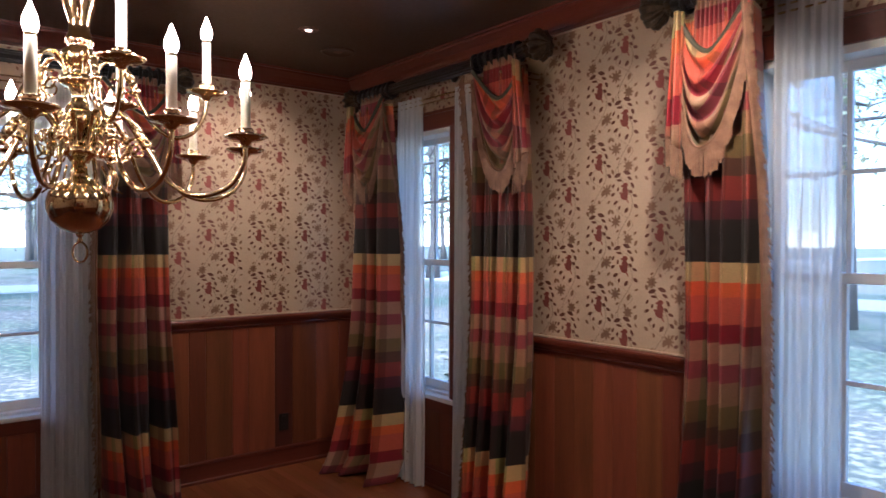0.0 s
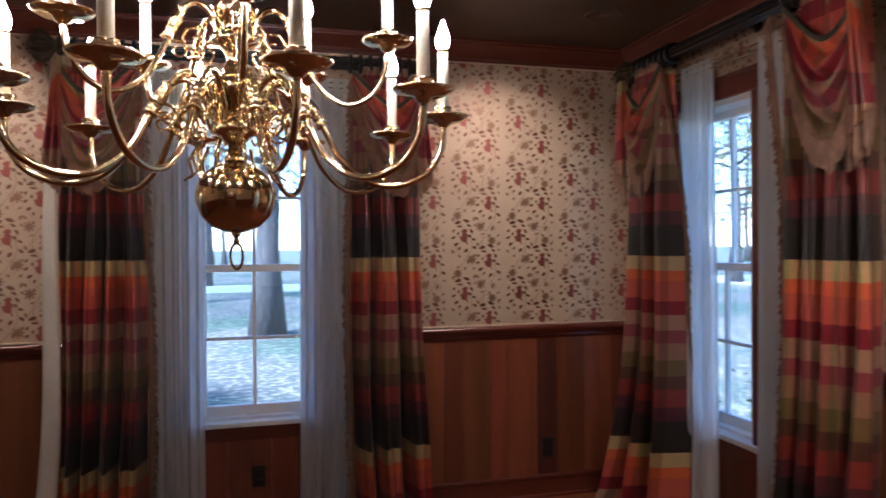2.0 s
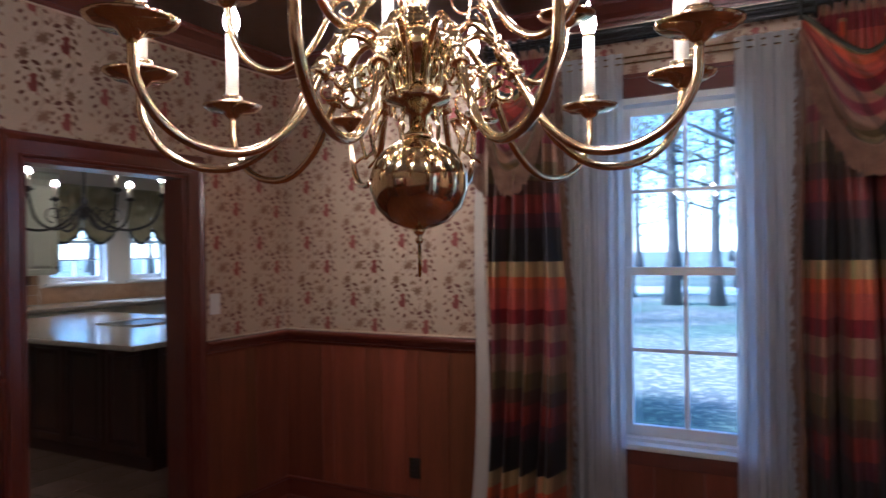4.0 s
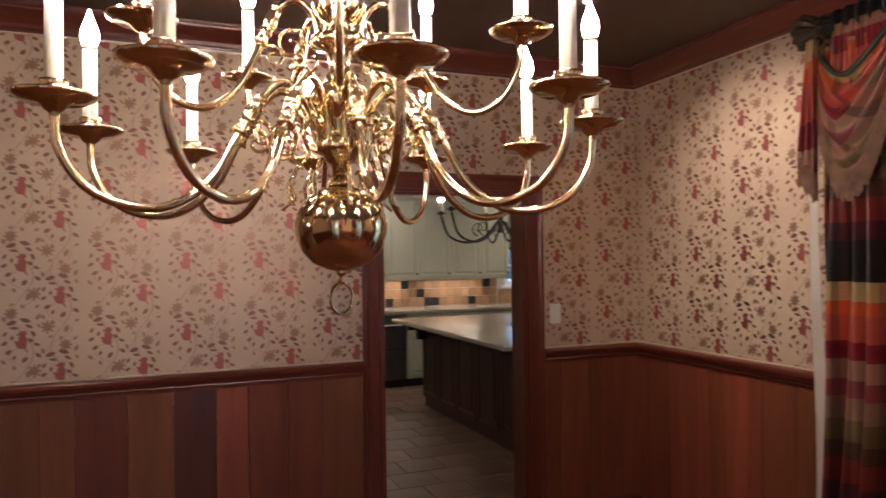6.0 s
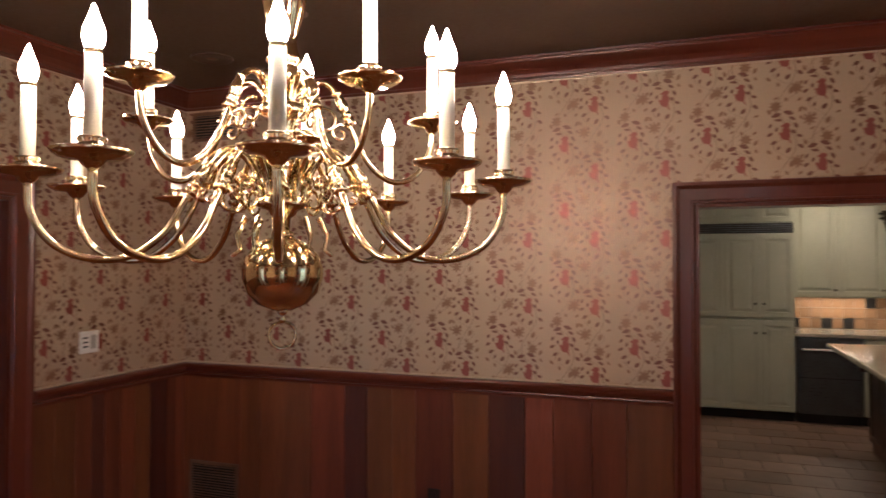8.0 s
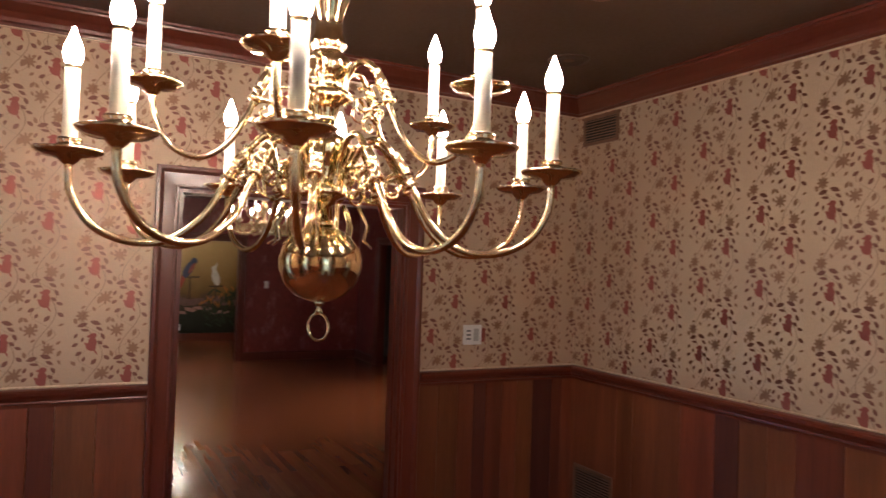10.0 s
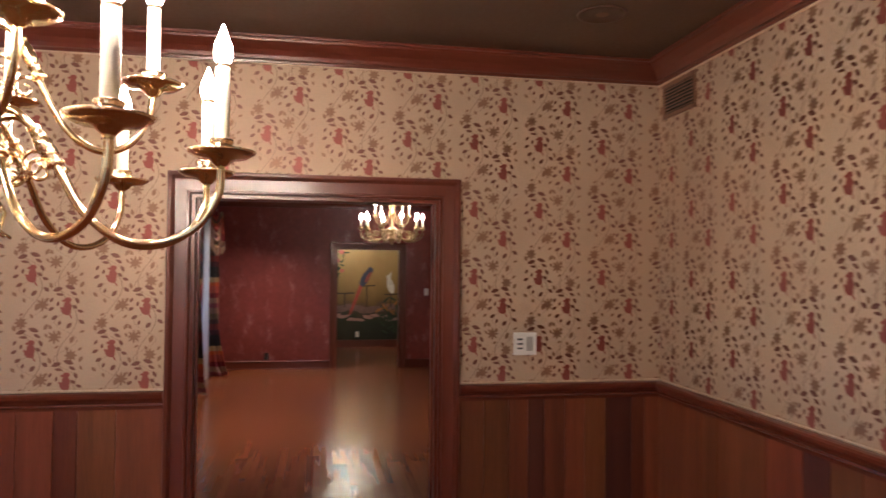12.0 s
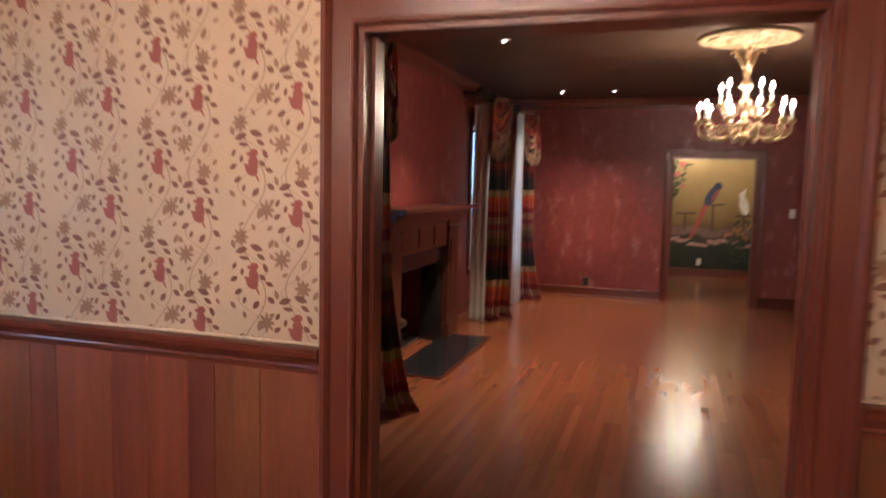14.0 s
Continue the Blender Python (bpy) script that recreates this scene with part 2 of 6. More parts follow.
def plaid():
    """Silk in horizontal bands, 1.05 m to the repeat, crossed by softer upright bands."""
    m, n, b = mat("plaid_silk", 0.42, Sheen_Weight=0.08)
    uv = n.nodes.new("ShaderNodeUVMap")
    sep = n.nodes.new("ShaderNodeSeparateXYZ")
    n.links.new(uv.outputs[0], sep.inputs[0])
    f = val(n, "FRACT", val(n, "DIVIDE", val(n, "ADD", sep.outputs[1], 10.5 - 0.463), 1.05))
    bands = ((0.0, (0.018, 0.014, 0.013)), (0.16, (0.075, 0.016, 0.024)), (0.227, (0.20, 0.028, 0.020)), (0.319, (0.075, 0.030, 0.018)),
             (0.383, (0.15, 0.10, 0.036)), (0.465, (0.27, 0.15, 0.09)), (0.551, (0.22, 0.040, 0.055)), (0.618, (0.34, 0.20, 0.125)),
             (0.696, (0.20, 0.008, 0.020)), (0.769, (0.44, 0.085, 0.050)), (0.87, (0.56, 0.11, 0.025)), (0.922, (0.46, 0.34, 0.15)))
    col = ramp(n, f, bands, "CONSTANT")
    g = val(n, "FRACT", val(n, "MULTIPLY", sep.outputs[0], 2.6))
    across = ramp(n, g, ((0.0, (1.0, 1.0, 1.0)), (0.3, (0.60, 0.50, 0.45)), (0.42, (1.0, 0.86, 0.72)), (0.62, (0.52, 0.62, 0.40)), (0.74, (0.95, 0.62, 0.60)), (0.9, (0.45, 0.40, 0.42))), "CONSTANT")
    col = mix(n, 0.88, col, across, "MULTIPLY")
    slub = noise_tex(n, 40, (1, 1, 14), 3)
    col = mix(n, 0.35, col, ramp(n, slub, ((0.3, (0.55, 0.55, 0.55)), (0.7, (1.2, 1.2, 1.2)))), "MULTIPLY")
    n.links.new(col, b.inputs["Base Color"])
    bump(n, b, slub, 0.15, 0.001)
    return m


PLAID = plaid()


def wallpaper(name, axis, side, start):
    """Champagne ground with a metallic print of vines, star flowers and red animals, 0.352 m to the repeat, in two staggered columns.

    side turns the axis so that it runs to the right for one who faces the wall; start is where the first column stands."""
    m, n, b = mat(name, 0.5)
    g = n.nodes.new("ShaderNodeNewGeometry")
    sep = n.nodes.new("ShaderNodeSeparateXYZ")
    n.links.new(g.outputs["Position"], sep.inputs[0])
    px = py = 0.352
    MZC = 0.17
    u = val(n, "DIVIDE", val(n, "MULTIPLY_ADD", sep.outputs[axis], side, 40 * px - start + 0.0775), px)
    col_id = val(n, "FLOOR", val(n, "MULTIPLY", u, 2.0))
    odd = val(n, "MODULO", col_id, 2.0)
    su = val(n, "SUBTRACT", val(n, "MULTIPLY", val(n, "FRACT", val(n, "MULTIPLY", u, 2.0)), px / 2), val(n, "MULTIPLY_ADD", odd, 0.021, 0.0775))
    w = val(n, "DIVIDE", val(n, "ADD", sep.outputs[2], 10 * py - 1.83 + MZC), py)
    sw = val(n, "MULTIPLY", val(n, "FRACT", val(n, "SUBTRACT", w, val(n, "MULTIPLY", odd, 0.152 / py))), py)

    def wrap(x, p):
        return val(n, "WRAP", x, p / 2, -p / 2)

    def local(cx, cz, rot):
        """Coordinates in the leaf's own frame, wrapped to the nearest repeat of its column."""
        a = val(n, "SUBTRACT", su, cx)
        c = wrap(val(n, "SUBTRACT", sw, cz), py)
        ca, sa = math.cos(rot), math.sin(rot)
        return (val(n, "MULTIPLY_ADD", a, ca, val(n, "MULTIPLY", c, sa)), val(n, "MULTIPLY_ADD", a, -sa, val(n, "MULTIPLY", c, ca)))

    def leaf(x, z, deg, length, width):
        """A pointed leaf; places are measured from the middle of the cell, where the red animal sits."""
        a, c = local(x, MZC + z, radians(deg))
        a2 = val(n, "POWER", val(n, "MULTIPLY", val(n, "ABSOLUTE", a), 2 / length), 2.0)
        return val(n, "SUBTRACT", val(n, "SUBTRACT", 1.0, a2), val(n, "MULTIPLY", val(n, "ABSOLUTE", c), 2 / width))

    def ellipse(x, z, deg, length, width):
        a, c = local(x, MZC + z, radians(deg))
        return val(n, "SUBTRACT", 1.0, val(n, "ADD", val(n, "POWER", val(n, "MULTIPLY", val(n, "ABSOLUTE", a), 2 / length), 2.0), val(n, "POWER", val(n, "MULTIPLY", val(n, "ABSOLUTE", c), 2 / width), 2.0)))

    def flower(x0, x1, z, r, petals, deep=0.3):
        """A flower at x0 in even columns and x1 in odd ones."""
        cx = val(n, "MULTIPLY_ADD", odd, x1 - x0, x0)
        a, c = local(cx, MZC + z, 0)
        ang = val(n, "ARCTAN2", c, a)
        rad = val(n, "SQRT", val(n, "ADD", val(n, "MULTIPLY", a, a), val(n, "MULTIPLY", c, c)))
        edge = val(n, "MULTIPLY_ADD", val(n, "COSINE", val(n, "MULTIPLY", ang, float(petals))), deep, 1 - deep)
        return val(n, "SUBTRACT", edge, val(n, "DIVIDE", rad, r))

    def union(parts):
        out = parts[0]
        for p in parts[1:]:
            out = val(n, "MAXIMUM", out, p)
        return out

    red = union([ellipse(0.004, 0.006, 100, 0.052, 0.036), ellipse(0.005, 0.036, 10, 0.033, 0.026), ellipse(-0.002, -0.016, 150, 0.048, 0.036), leaf(-0.012, 0.033, 0, 0.020, 0.012),
                 leaf(-0.020, -0.004, 140, 0.026, 0.013), leaf(0.018, -0.040, -60, 0.032, 0.008)])
    leaves = union([leaf(-0.040, 0.086, 18, 0.048, 0.022), leaf(0.014, 0.096, -18, 0.050, 0.022), leaf(-0.030, 0.062, -8, 0.040, 0.014), leaf(0.030, 0.068, -30, 0.036, 0.016), leaf(0.036, 0.004, -40, 0.030, 0.016), leaf(-0.038, 0.018, 80, 0.026, 0.014),
                    leaf(0.046, 0.034, -60, 0.034, 0.017), leaf(0.060, -0.016, -20, 0.032, 0.016), leaf(0.066, -0.066, -35, 0.034, 0.019), leaf(-0.066, 0.036, 60, 0.028, 0.014),
                    leaf(-0.068, -0.006, 30, 0.032, 0.017), leaf(-0.052, -0.046, 35, 0.034, 0.018), leaf(0.012, -0.084, 50, 0.036, 0.020), leaf(-0.030, -0.072, 70, 0.026, 0.014)])
    tan = union([flower(-0.052, 0.050, -0.138, 0.034, 8, 0.24), flower(0.022, -0.042, 0.128, 0.030, 8, 0.18), leaf(0.026, -0.150, 70, 0.038, 0.021), leaf(-0.030, -0.118, 110, 0.026, 0.015),
                 leaf(0.066, 0.110, 60, 0.034, 0.018), leaf(-0.070, 0.104, 110, 0.032, 0.018), leaf(0.068, 0.070, -60, 0.024, 0.013), leaf(-0.072, -0.090, -45, 0.030, 0.017),
                 leaf(0.004, 0.160, -60, 0.026, 0.014), leaf(0.062, 0.158, 40, 0.026, 0.014), leaf(-0.040, 0.168, 30, 0.024, 0.012), leaf(0.070, -0.112, 20, 0.026, 0.012)])
    th = val(n, "MULTIPLY", sw, 2 * math.pi / py)
    s1 = val(n, "SUBTRACT", 1.0, val(n, "DIVIDE", val(n, "ABSOLUTE", val(n, "SUBTRACT", val(n, "SUBTRACT", su, 0.0045), val(n, "MULTIPLY", val(n, "SINE", val(n, "ADD", th, -0.5)), 0.042))), 0.0022))
    s2 = val(n, "SUBTRACT", 1.0, val(n, "DIVIDE", val(n, "ABSOLUTE", val(n, "SUBTRACT", val(n, "SUBTRACT", su, -0.0025), val(n, "MULTIPLY", val(n, "SINE", val(n, "ADD", val(n, "MULTIPLY", th, 2.0), 1.0)), 0.050))), 0.0016))
    stems = val(n, "MAXIMUM", s1, s2)

    def hard(x, k=9.0):
        x2 = n.nodes.new("ShaderNodeClamp")
        n.links.new(val(n, "MULTIPLY", x, k), x2.inputs[0])
        return x2.outputs[0]

    ground = ramp(n, val(n, "ADD", val(n, "MULTIPLY", noise_tex(n, 2.0), 0.6), val(n, "MULTIPLY", noise_tex(n, 120), 0.4)), ((0.3, (0.49, 0.360, 0.245)), (0.7, (0.60, 0.455, 0.320))))
    wear = val(n, "MULTIPLY_ADD", noise_tex(n, 55, detail=2), 0.5, 0.65)
    h1, h2, h3, h4 = hard(stems, 3.0), hard(tan), hard(leaves), hard(red)
    col = mix(n, val(n, "MULTIPLY", h1, 0.65), ground, (0.18, 0.09, 0.055))
    col = mix(n, val(n, "MULTIPLY", h2, 0.78), col, (0.26, 0.130, 0.080))
    col = mix(n, val(n, "MULTIPLY", h3, 0.85), col, (0.175, 0.060, 0.050))
    col = mix(n, val(n, "MULTIPLY", h4, 0.90), col, (0.31, 0.074, 0.066))
    inked = val(n, "MULTIPLY", val(n, "MAXIMUM", val(n, "MAXIMUM", h2, h3), h4), wear)
    n.links.new(col, b.inputs["Base Color"])
    n.links.new(val(n, "MULTIPLY_ADD", inked, -0.10, 0.52), b.inputs["Roughness"])
    n.links.new(val(n, "MULTIPLY_ADD", inked, 0.50, 0.22), b.inputs["Metallic"])
    return m


PAPER_N, PAPER_S = wallpaper("flowered_wallpaper_north", 0, 1, 1.541), wallpaper("flowered_wallpaper_south", 0, -1, -2.291)
PAPER_W, PAPER_E = wallpaper("flowered_wallpaper_west", 1, 1, -0.883), wallpaper("flowered_wallpaper_east", 1, -1, 4.205)


# ---- mesh helpers ----
def part(name, bm, material, parent=None, label="", smooth=False, group="", kind=""):
    me = bpy.data.meshes.new(name)
    bmesh.ops.recalc_face_normals(bm, faces=bm.faces)
    bm.to_mesh(me)
    bm.free()
    if smooth:
        me.shade_smooth()
    for mt in (material if isinstance(material, (list, tuple)) else (material,)):
        me.materials.append(mt)
    ob = new(name, me)
    if parent is not None:
        ob.parent = parent
    return tagged(ob, label, group=group, kind=kind)


def thing(name, label, category, group="", at=(0, 0, 0), rz=0):
    ob = new(name)
    ob.matrix_basis = pose(*at, 0, 0, rz)
    return tagged(ob, label, category, group)


def box(bm, x0, x1, y0, y1, z0, z1, bevel=0.0, m=None):
    vs = [bm.verts.new((x, y, z)) for x in (x0, x1) for y in (y0, y1) for z in (z0, z1)]
    fs = [bm.faces.new([vs[i] for i in q]) for q in ((0, 1, 3, 2), (4, 6, 7, 5), (0, 4, 5, 1), (2, 3, 7, 6), (0, 2, 6, 4), (1, 5, 7, 3))]
    if m is not None:
        bmesh.ops.transform(bm, matrix=m, verts=vs)
    if bevel:
        es = list({e for f in fs for e in f.edges})
        bmesh.ops.bevel(bm, geom=es, offset=bevel, segments=2, affect="EDGES", profile=0.6)
    return bm


def boxes(*specs, bevel=0.0):
    bm = bmesh.new()
    for s in specs:
        box(bm, *s, bevel=bevel)
    return bm


def lathe(bm, prof, n=24, cx=0, cy=0, flute=0, depth=0.0, m=None):
    """Turns a list of (radius, height) round an upright axis."""
    rings = []
    for r, z in prof:
        ring = []
        for k in range(n):
            a = 2 * math.pi * k / n
            rr = max(r, 0.0004) * (1 + (depth * math.cos(flute * a) if flute else 0))
            v = Vector((cx + rr * math.cos(a), cy + rr * math.sin(a), z))
            ring.append(bm.verts.new(m @ v if m is not None else v))
        rings.append(ring)
    for a, b in zip(rings, rings[1:]):
        for k in range(n):
            bm.faces.new((a[k], a[(k + 1) % n], b[(k + 1) % n], b[k]))
    bm.faces.new(rings[0][::-1])
    bm.faces.new(rings[-1])
    return bm


def tube(bm, pts, radius, n=8, closed=False):
    """A round bar along points; the radius may be a list."""
    pts = [Vector(p) for p in pts]
    rad = radius if isinstance(radius, (list, tuple)) else [radius] * len(pts)
    rings, side = [], None
    for i, p in enumerate(pts):
        a, b = (pts[i - 1], pts[(i + 1) % len(pts)]) if closed else (pts[max(i - 1, 0)], pts[min(i + 1, len(pts) - 1)])
        d = (b - a).normalized()
        if side is None:
            side = d.orthogonal().normalized()
        side = (side - d * side.dot(d)).normalized()
        up = d.cross(side)
        rings.append([bm.verts.new(p + (side * math.cos(2 * math.pi * k / n) + up * math.sin(2 * math.pi * k / n)) * rad[i]) for k in range(n)])
    pairs = list(zip(rings, rings[1:])) + ([(rings[-1], rings[0])] if closed else [])
    for a, b in pairs:
        for k in range(n):
            bm.faces.new((a[k], a[(k + 1) % n], b[(k + 1) % n], b[k]))
    if not closed:
        bm.faces.new(rings[0][::-1])
        bm.faces.new(rings[-1])
    return bm


def smooth_path(pts, steps=6):
    """Catmull-Rom through the points."""
    p = [Vector(q) for q in pts]
    p = [2 * p[0] - p[1]] + p + [2 * p[-1] - p[-2]]
    out = []
    for a, b, c, d in zip(p, p[1:], p[2:], p[3:]):
        for k in range(steps):
            t = k / steps
            out.append(0.5 * ((2 * b) + (c - a) * t + (2 * a - 5 * b + 4 * c - d) * t * t + (3 * b - a - 3 * c + d) * t ** 3))
    return out + [p[-2]]


def wall_frame(wall):
    """A function from (along, out of the wall, height) to the world, for each wall that carries things."""
    return {"N": lambda u, d, z: (u, -d, z), "S": lambda u, d, z: (u, LY + d, z), "W": lambda u, d, z: (d, u, z), "E": lambda u, d, z: (LX - d, u, z),
            "LW": lambda u, d, z: (-8.23 + d, u, z), "LS": lambda u, d, z: (u, -3.93 + d, z), "LE": lambda u, d, z: (-0.15 - d, u, z), "LN": lambda u, d, z: (u, 1.62 - d, z),
            "KS": lambda u, d, z: (u, 0.15 + d, z), "HE": lambda u, d, z: (-8.35 - d, u, z)}[wall]


def wall_box(bm, F, u0, u1, d0, d1, z0, z1, bevel=0.0):
    a, b = F(u0, d0, z0), F(u1, d1, z1)
    return box(bm, min(a[0], b[0]), max(a[0], b[0]), min(a[1], b[1]), max(a[1], b[1]), min(a[2], b[2]), max(a[2], b[2]), bevel)


def moulding(F, u0, u1, prof, mitre0=0, mitre1=0):
    """A moulding along a wall; prof is (out, height). A mitre of 1 shortens the end by how far the point stands out."""
    bm = bmesh.new()
    a = [bm.verts.new(F(u0 + d * mitre0, d, z)) for d, z in prof]
    b = [bm.verts.new(F(u1 - d * mitre1, d, z)) for d, z in prof]
    k = len(prof)
    for i in range(k):
        bm.faces.new((a[i], a[(i + 1) % k], b[(i + 1) % k], b[i]))
    bm.faces.new(a)
    bm.faces.new(b[::-1])
    return bm


def casing(F, u0, u1, z1, prof, z0=0.0, closed=False):
    """A mitred architrave round an opening; prof is (outward from the opening, out of the wall)."""
    bm = bmesh.new()
    rows = []
    for s, d in prof:
        pts = [(u0 - s, z0 - (s if closed else 0)), (u0 - s, z1 + s), (u1 + s, z1 + s), (u1 + s, z0 - (s if closed else 0))]
        rows.append([bm.verts.new(F(u, d, z)) for u, z in pts])
    k = len(prof)
    for i in range(k):
        a, b = rows[i], rows[(i + 1) % k]
        for j in range(4 if closed else 3):
            bm.faces.new((a[j], a[(j + 1) % 4], b[(j + 1) % 4], b[j]))
    if not closed:
        bm.faces.new([r[0] for r in rows])
        bm.faces.new([r[3] for r in rows][::-1])
    return bm


CASE = [(0.0, 0.0), (0.0, 0.014), (0.006, 0.022), (0.014, 0.022), (0.018, 0.016), (0.074, 0.019), (0.080, 0.026), (0.090, 0.034), (0.104, 0.034), (0.108, 0.028), (0.108, 0.0)]
RAIL = [(d, z + 0.012) for d, z in ((0.0, 0.985), (0.014, 0.985), (0.016, 1.000), (0.024, 1.006), (0.022, 1.014), (0.038, 1.030), (0.048, 1.044), (0.050, 1.058), (0.044, 1.066), (0.030, 1.070), (0.0, 1.070))]
CROWN = [(0.0, 2.69), (0.012, 2.69), (0.016, 2.702), (0.030, 2.706), (0.036, 2.722), (0.052, 2.744), (0.078, 2.764), (0.096, 2.776), (0.100, 2.786), (0.116, 2.788), (0.118, 2.799), (0.0, 2.799)]
BASE = [(0.0, 0.0), (0.030, 0.0), (0.030, 0.018), (0.020, 0.026), (0.018, 0.118), (0.024, 0.126), (0.022, 0.138), (0.010, 0.146), (0.0, 0.146)]


def slab(name, u0, u1, z0, z1, holes, F, d0, d1, material, label):
    """A wall of a given thickness, out of blocks round its openings (u0, u1, z0, z1)."""
    bm = bmesh.new()
    us = sorted({u0, u1, *(h[0] for h in holes), *(h[1] for h in holes)})
    for a, b in zip(us, us[1:]):
        cuts = sorted((h[2], h[3]) for h in holes if h[0] < (a + b) / 2 < h[1])
        z = z0
        for lo, hi in cuts:
            if lo > z:
                wall_box(bm, F, a, b, d0, d1, z, lo)
            z = hi
        wall_box(bm, F, a, b, d0, d1, z, z1)
    bmesh.ops.remove_doubles(bm, verts=bm.verts, dist=0.0001)
    return part(name, bm, material, label=label, kind="structure")


def setting(name, bm, material, label=""):
    return part(name, bm, material, label=label, kind="structure")


# ---- the dining room ----
FN, FS, FW, FE = (wall_frame(k) for k in "NSWE")
KDOOR = (3.09, 3.985, 0.0, 2.005)
LDOOR = (-2.443, -1.22, 0.0, 2.03)
WIN_E = (-2.464 - 0.34, -2.464 + 0.34, 0.60, 2.32)
WIN_S1 = (3.927 - 0.325, 3.927 + 0.325, 0.60, 2.32)
WIN_S2 = (1.334 - 0.325, 1.334 + 0.325, 0.60, 2.32)
wall_n = slab("wall_north", -0.07, LX + 0.2, 0, H, [KDOOR], FN, -0.075, 0, PAPER_N, "champagne wallpaper with red monkeys, flowers and vines")
wall_s = slab("wall_south", -0.07, LX + 0.2, 0, H, [WIN_S1, WIN_S2], FS, -0.2, 0, PAPER_S, "champagne wallpaper with red monkeys, flowers and vines")
wall_w = slab("wall_west", LY - 0.2, 0, 0, H, [LDOOR], FW, -0.075, 0, PAPER_W, "champagne wallpaper with red monkeys, flowers and vines")
wall_e = slab("wall_east", LY, 0, 0, H, [WIN_E], FE, -0.2, 0, PAPER_E, "champagne wallpaper with red monkeys, flowers and vines")
setting("ceiling", boxes((-0.075, LX + 0.2, LY - 0.2, 0.075, H, H + 0.2)), CEIL, "dark brown glazed ceiling")

for F, u0, u1, m, walls in ((FN, 0, LX, TRIM_X, [KDOOR]), (FS, 0, LX, TRIM_X, [WIN_S1, WIN_S2]), (FW, LY, 0, TRIM_Y, [LDOOR]), (FE, LY, 0, TRIM_Y, [WIN_E])):
    setting("crown_moulding", moulding(F, u0, u1, CROWN, 1, 1), m, "red-brown wooden crown moulding")
    cord = bmesh.new()
    tube(cord, [F(u0, 0.005, 2.686), F(u1, 0.005, 2.686)], 0.005, 6)
    setting("trim", cord, ROPE, "thin gilt cord under the crown")
    cuts = sorted((h[0] - 0.108, h[1] + 0.108, h[2]) for h in walls)
    spans, a = [], u0
    for lo, hi, _ in cuts:
        spans.append((a, lo))
        a = hi
    spans.append((a, u1))
    for i, (lo, hi) in enumerate(spans):
        ends = (1 if lo == u0 else 0, 1 if hi == u1 else 0)
        setting("chair_rail", moulding(F, lo, hi, RAIL, *ends), m, "moulded red-brown chair rail")
        cord = bmesh.new()
        tube(cord, [F(lo, 0.006, 1.087), F(hi, 0.006, 1.087)], 0.0055, 6)
        setting("trim", cord, ROPE, "thin gilt cord over the chair rail")
    if cuts[0][2] > 0:
        spans = [(u0, u1)]
    for lo, hi in spans:
        setting("baseboard", moulding(F, lo, hi, BASE, 1 if lo == u0 else 0, 1 if hi == u1 else 0), m, "red-brown moulded baseboard")

for F, (a, b, z0, z1), m in ((FN, KDOOR, TRIM), (FW, LDOOR, TRIM)):
    setting("door_casing", casing(F, a, b, z1, CASE), m, "moulded red-brown door casing")
KIT, LIVE = wall_frame("KS"), wall_frame("LE")
bm = bmesh.new()
for u in (KDOOR[0], KDOOR[1] - 0.018):
    box(bm, u, u + 0.018, 0.0, 0.15, 0, KDOOR[3] - 0.018)
box(bm, KDOOR[0], KDOOR[1], 0.0, 0.15, KDOOR[3] - 0.018, KDOOR[3])
setting("door_jamb", bm, TRIM, "red-brown door jamb")
bm = bmesh.new()
for u in (LDOOR[0], LDOOR[1] - 0.018):
    box(bm, -0.15, 0.0, u, u + 0.018, 0, LDOOR[3] - 0.018)
box(bm, -0.15, 0.0, LDOOR[0], LDOOR[1], LDOOR[3] - 0.018, LDOOR[3])
for u in (LDOOR[0] + 0.018, LDOOR[1] - 0.030):
    box(bm, -0.085, -0.055, u, u + 0.012, 0, LDOOR[3] - 0.018)
setting("door_jamb", bm, TRIM, "glossy red-brown door jamb")
setting("door_casing", casing(LIVE, LDOOR[0], LDOOR[1], LDOOR[3], CASE), TRIM, "moulded red-brown door casing")

# windows


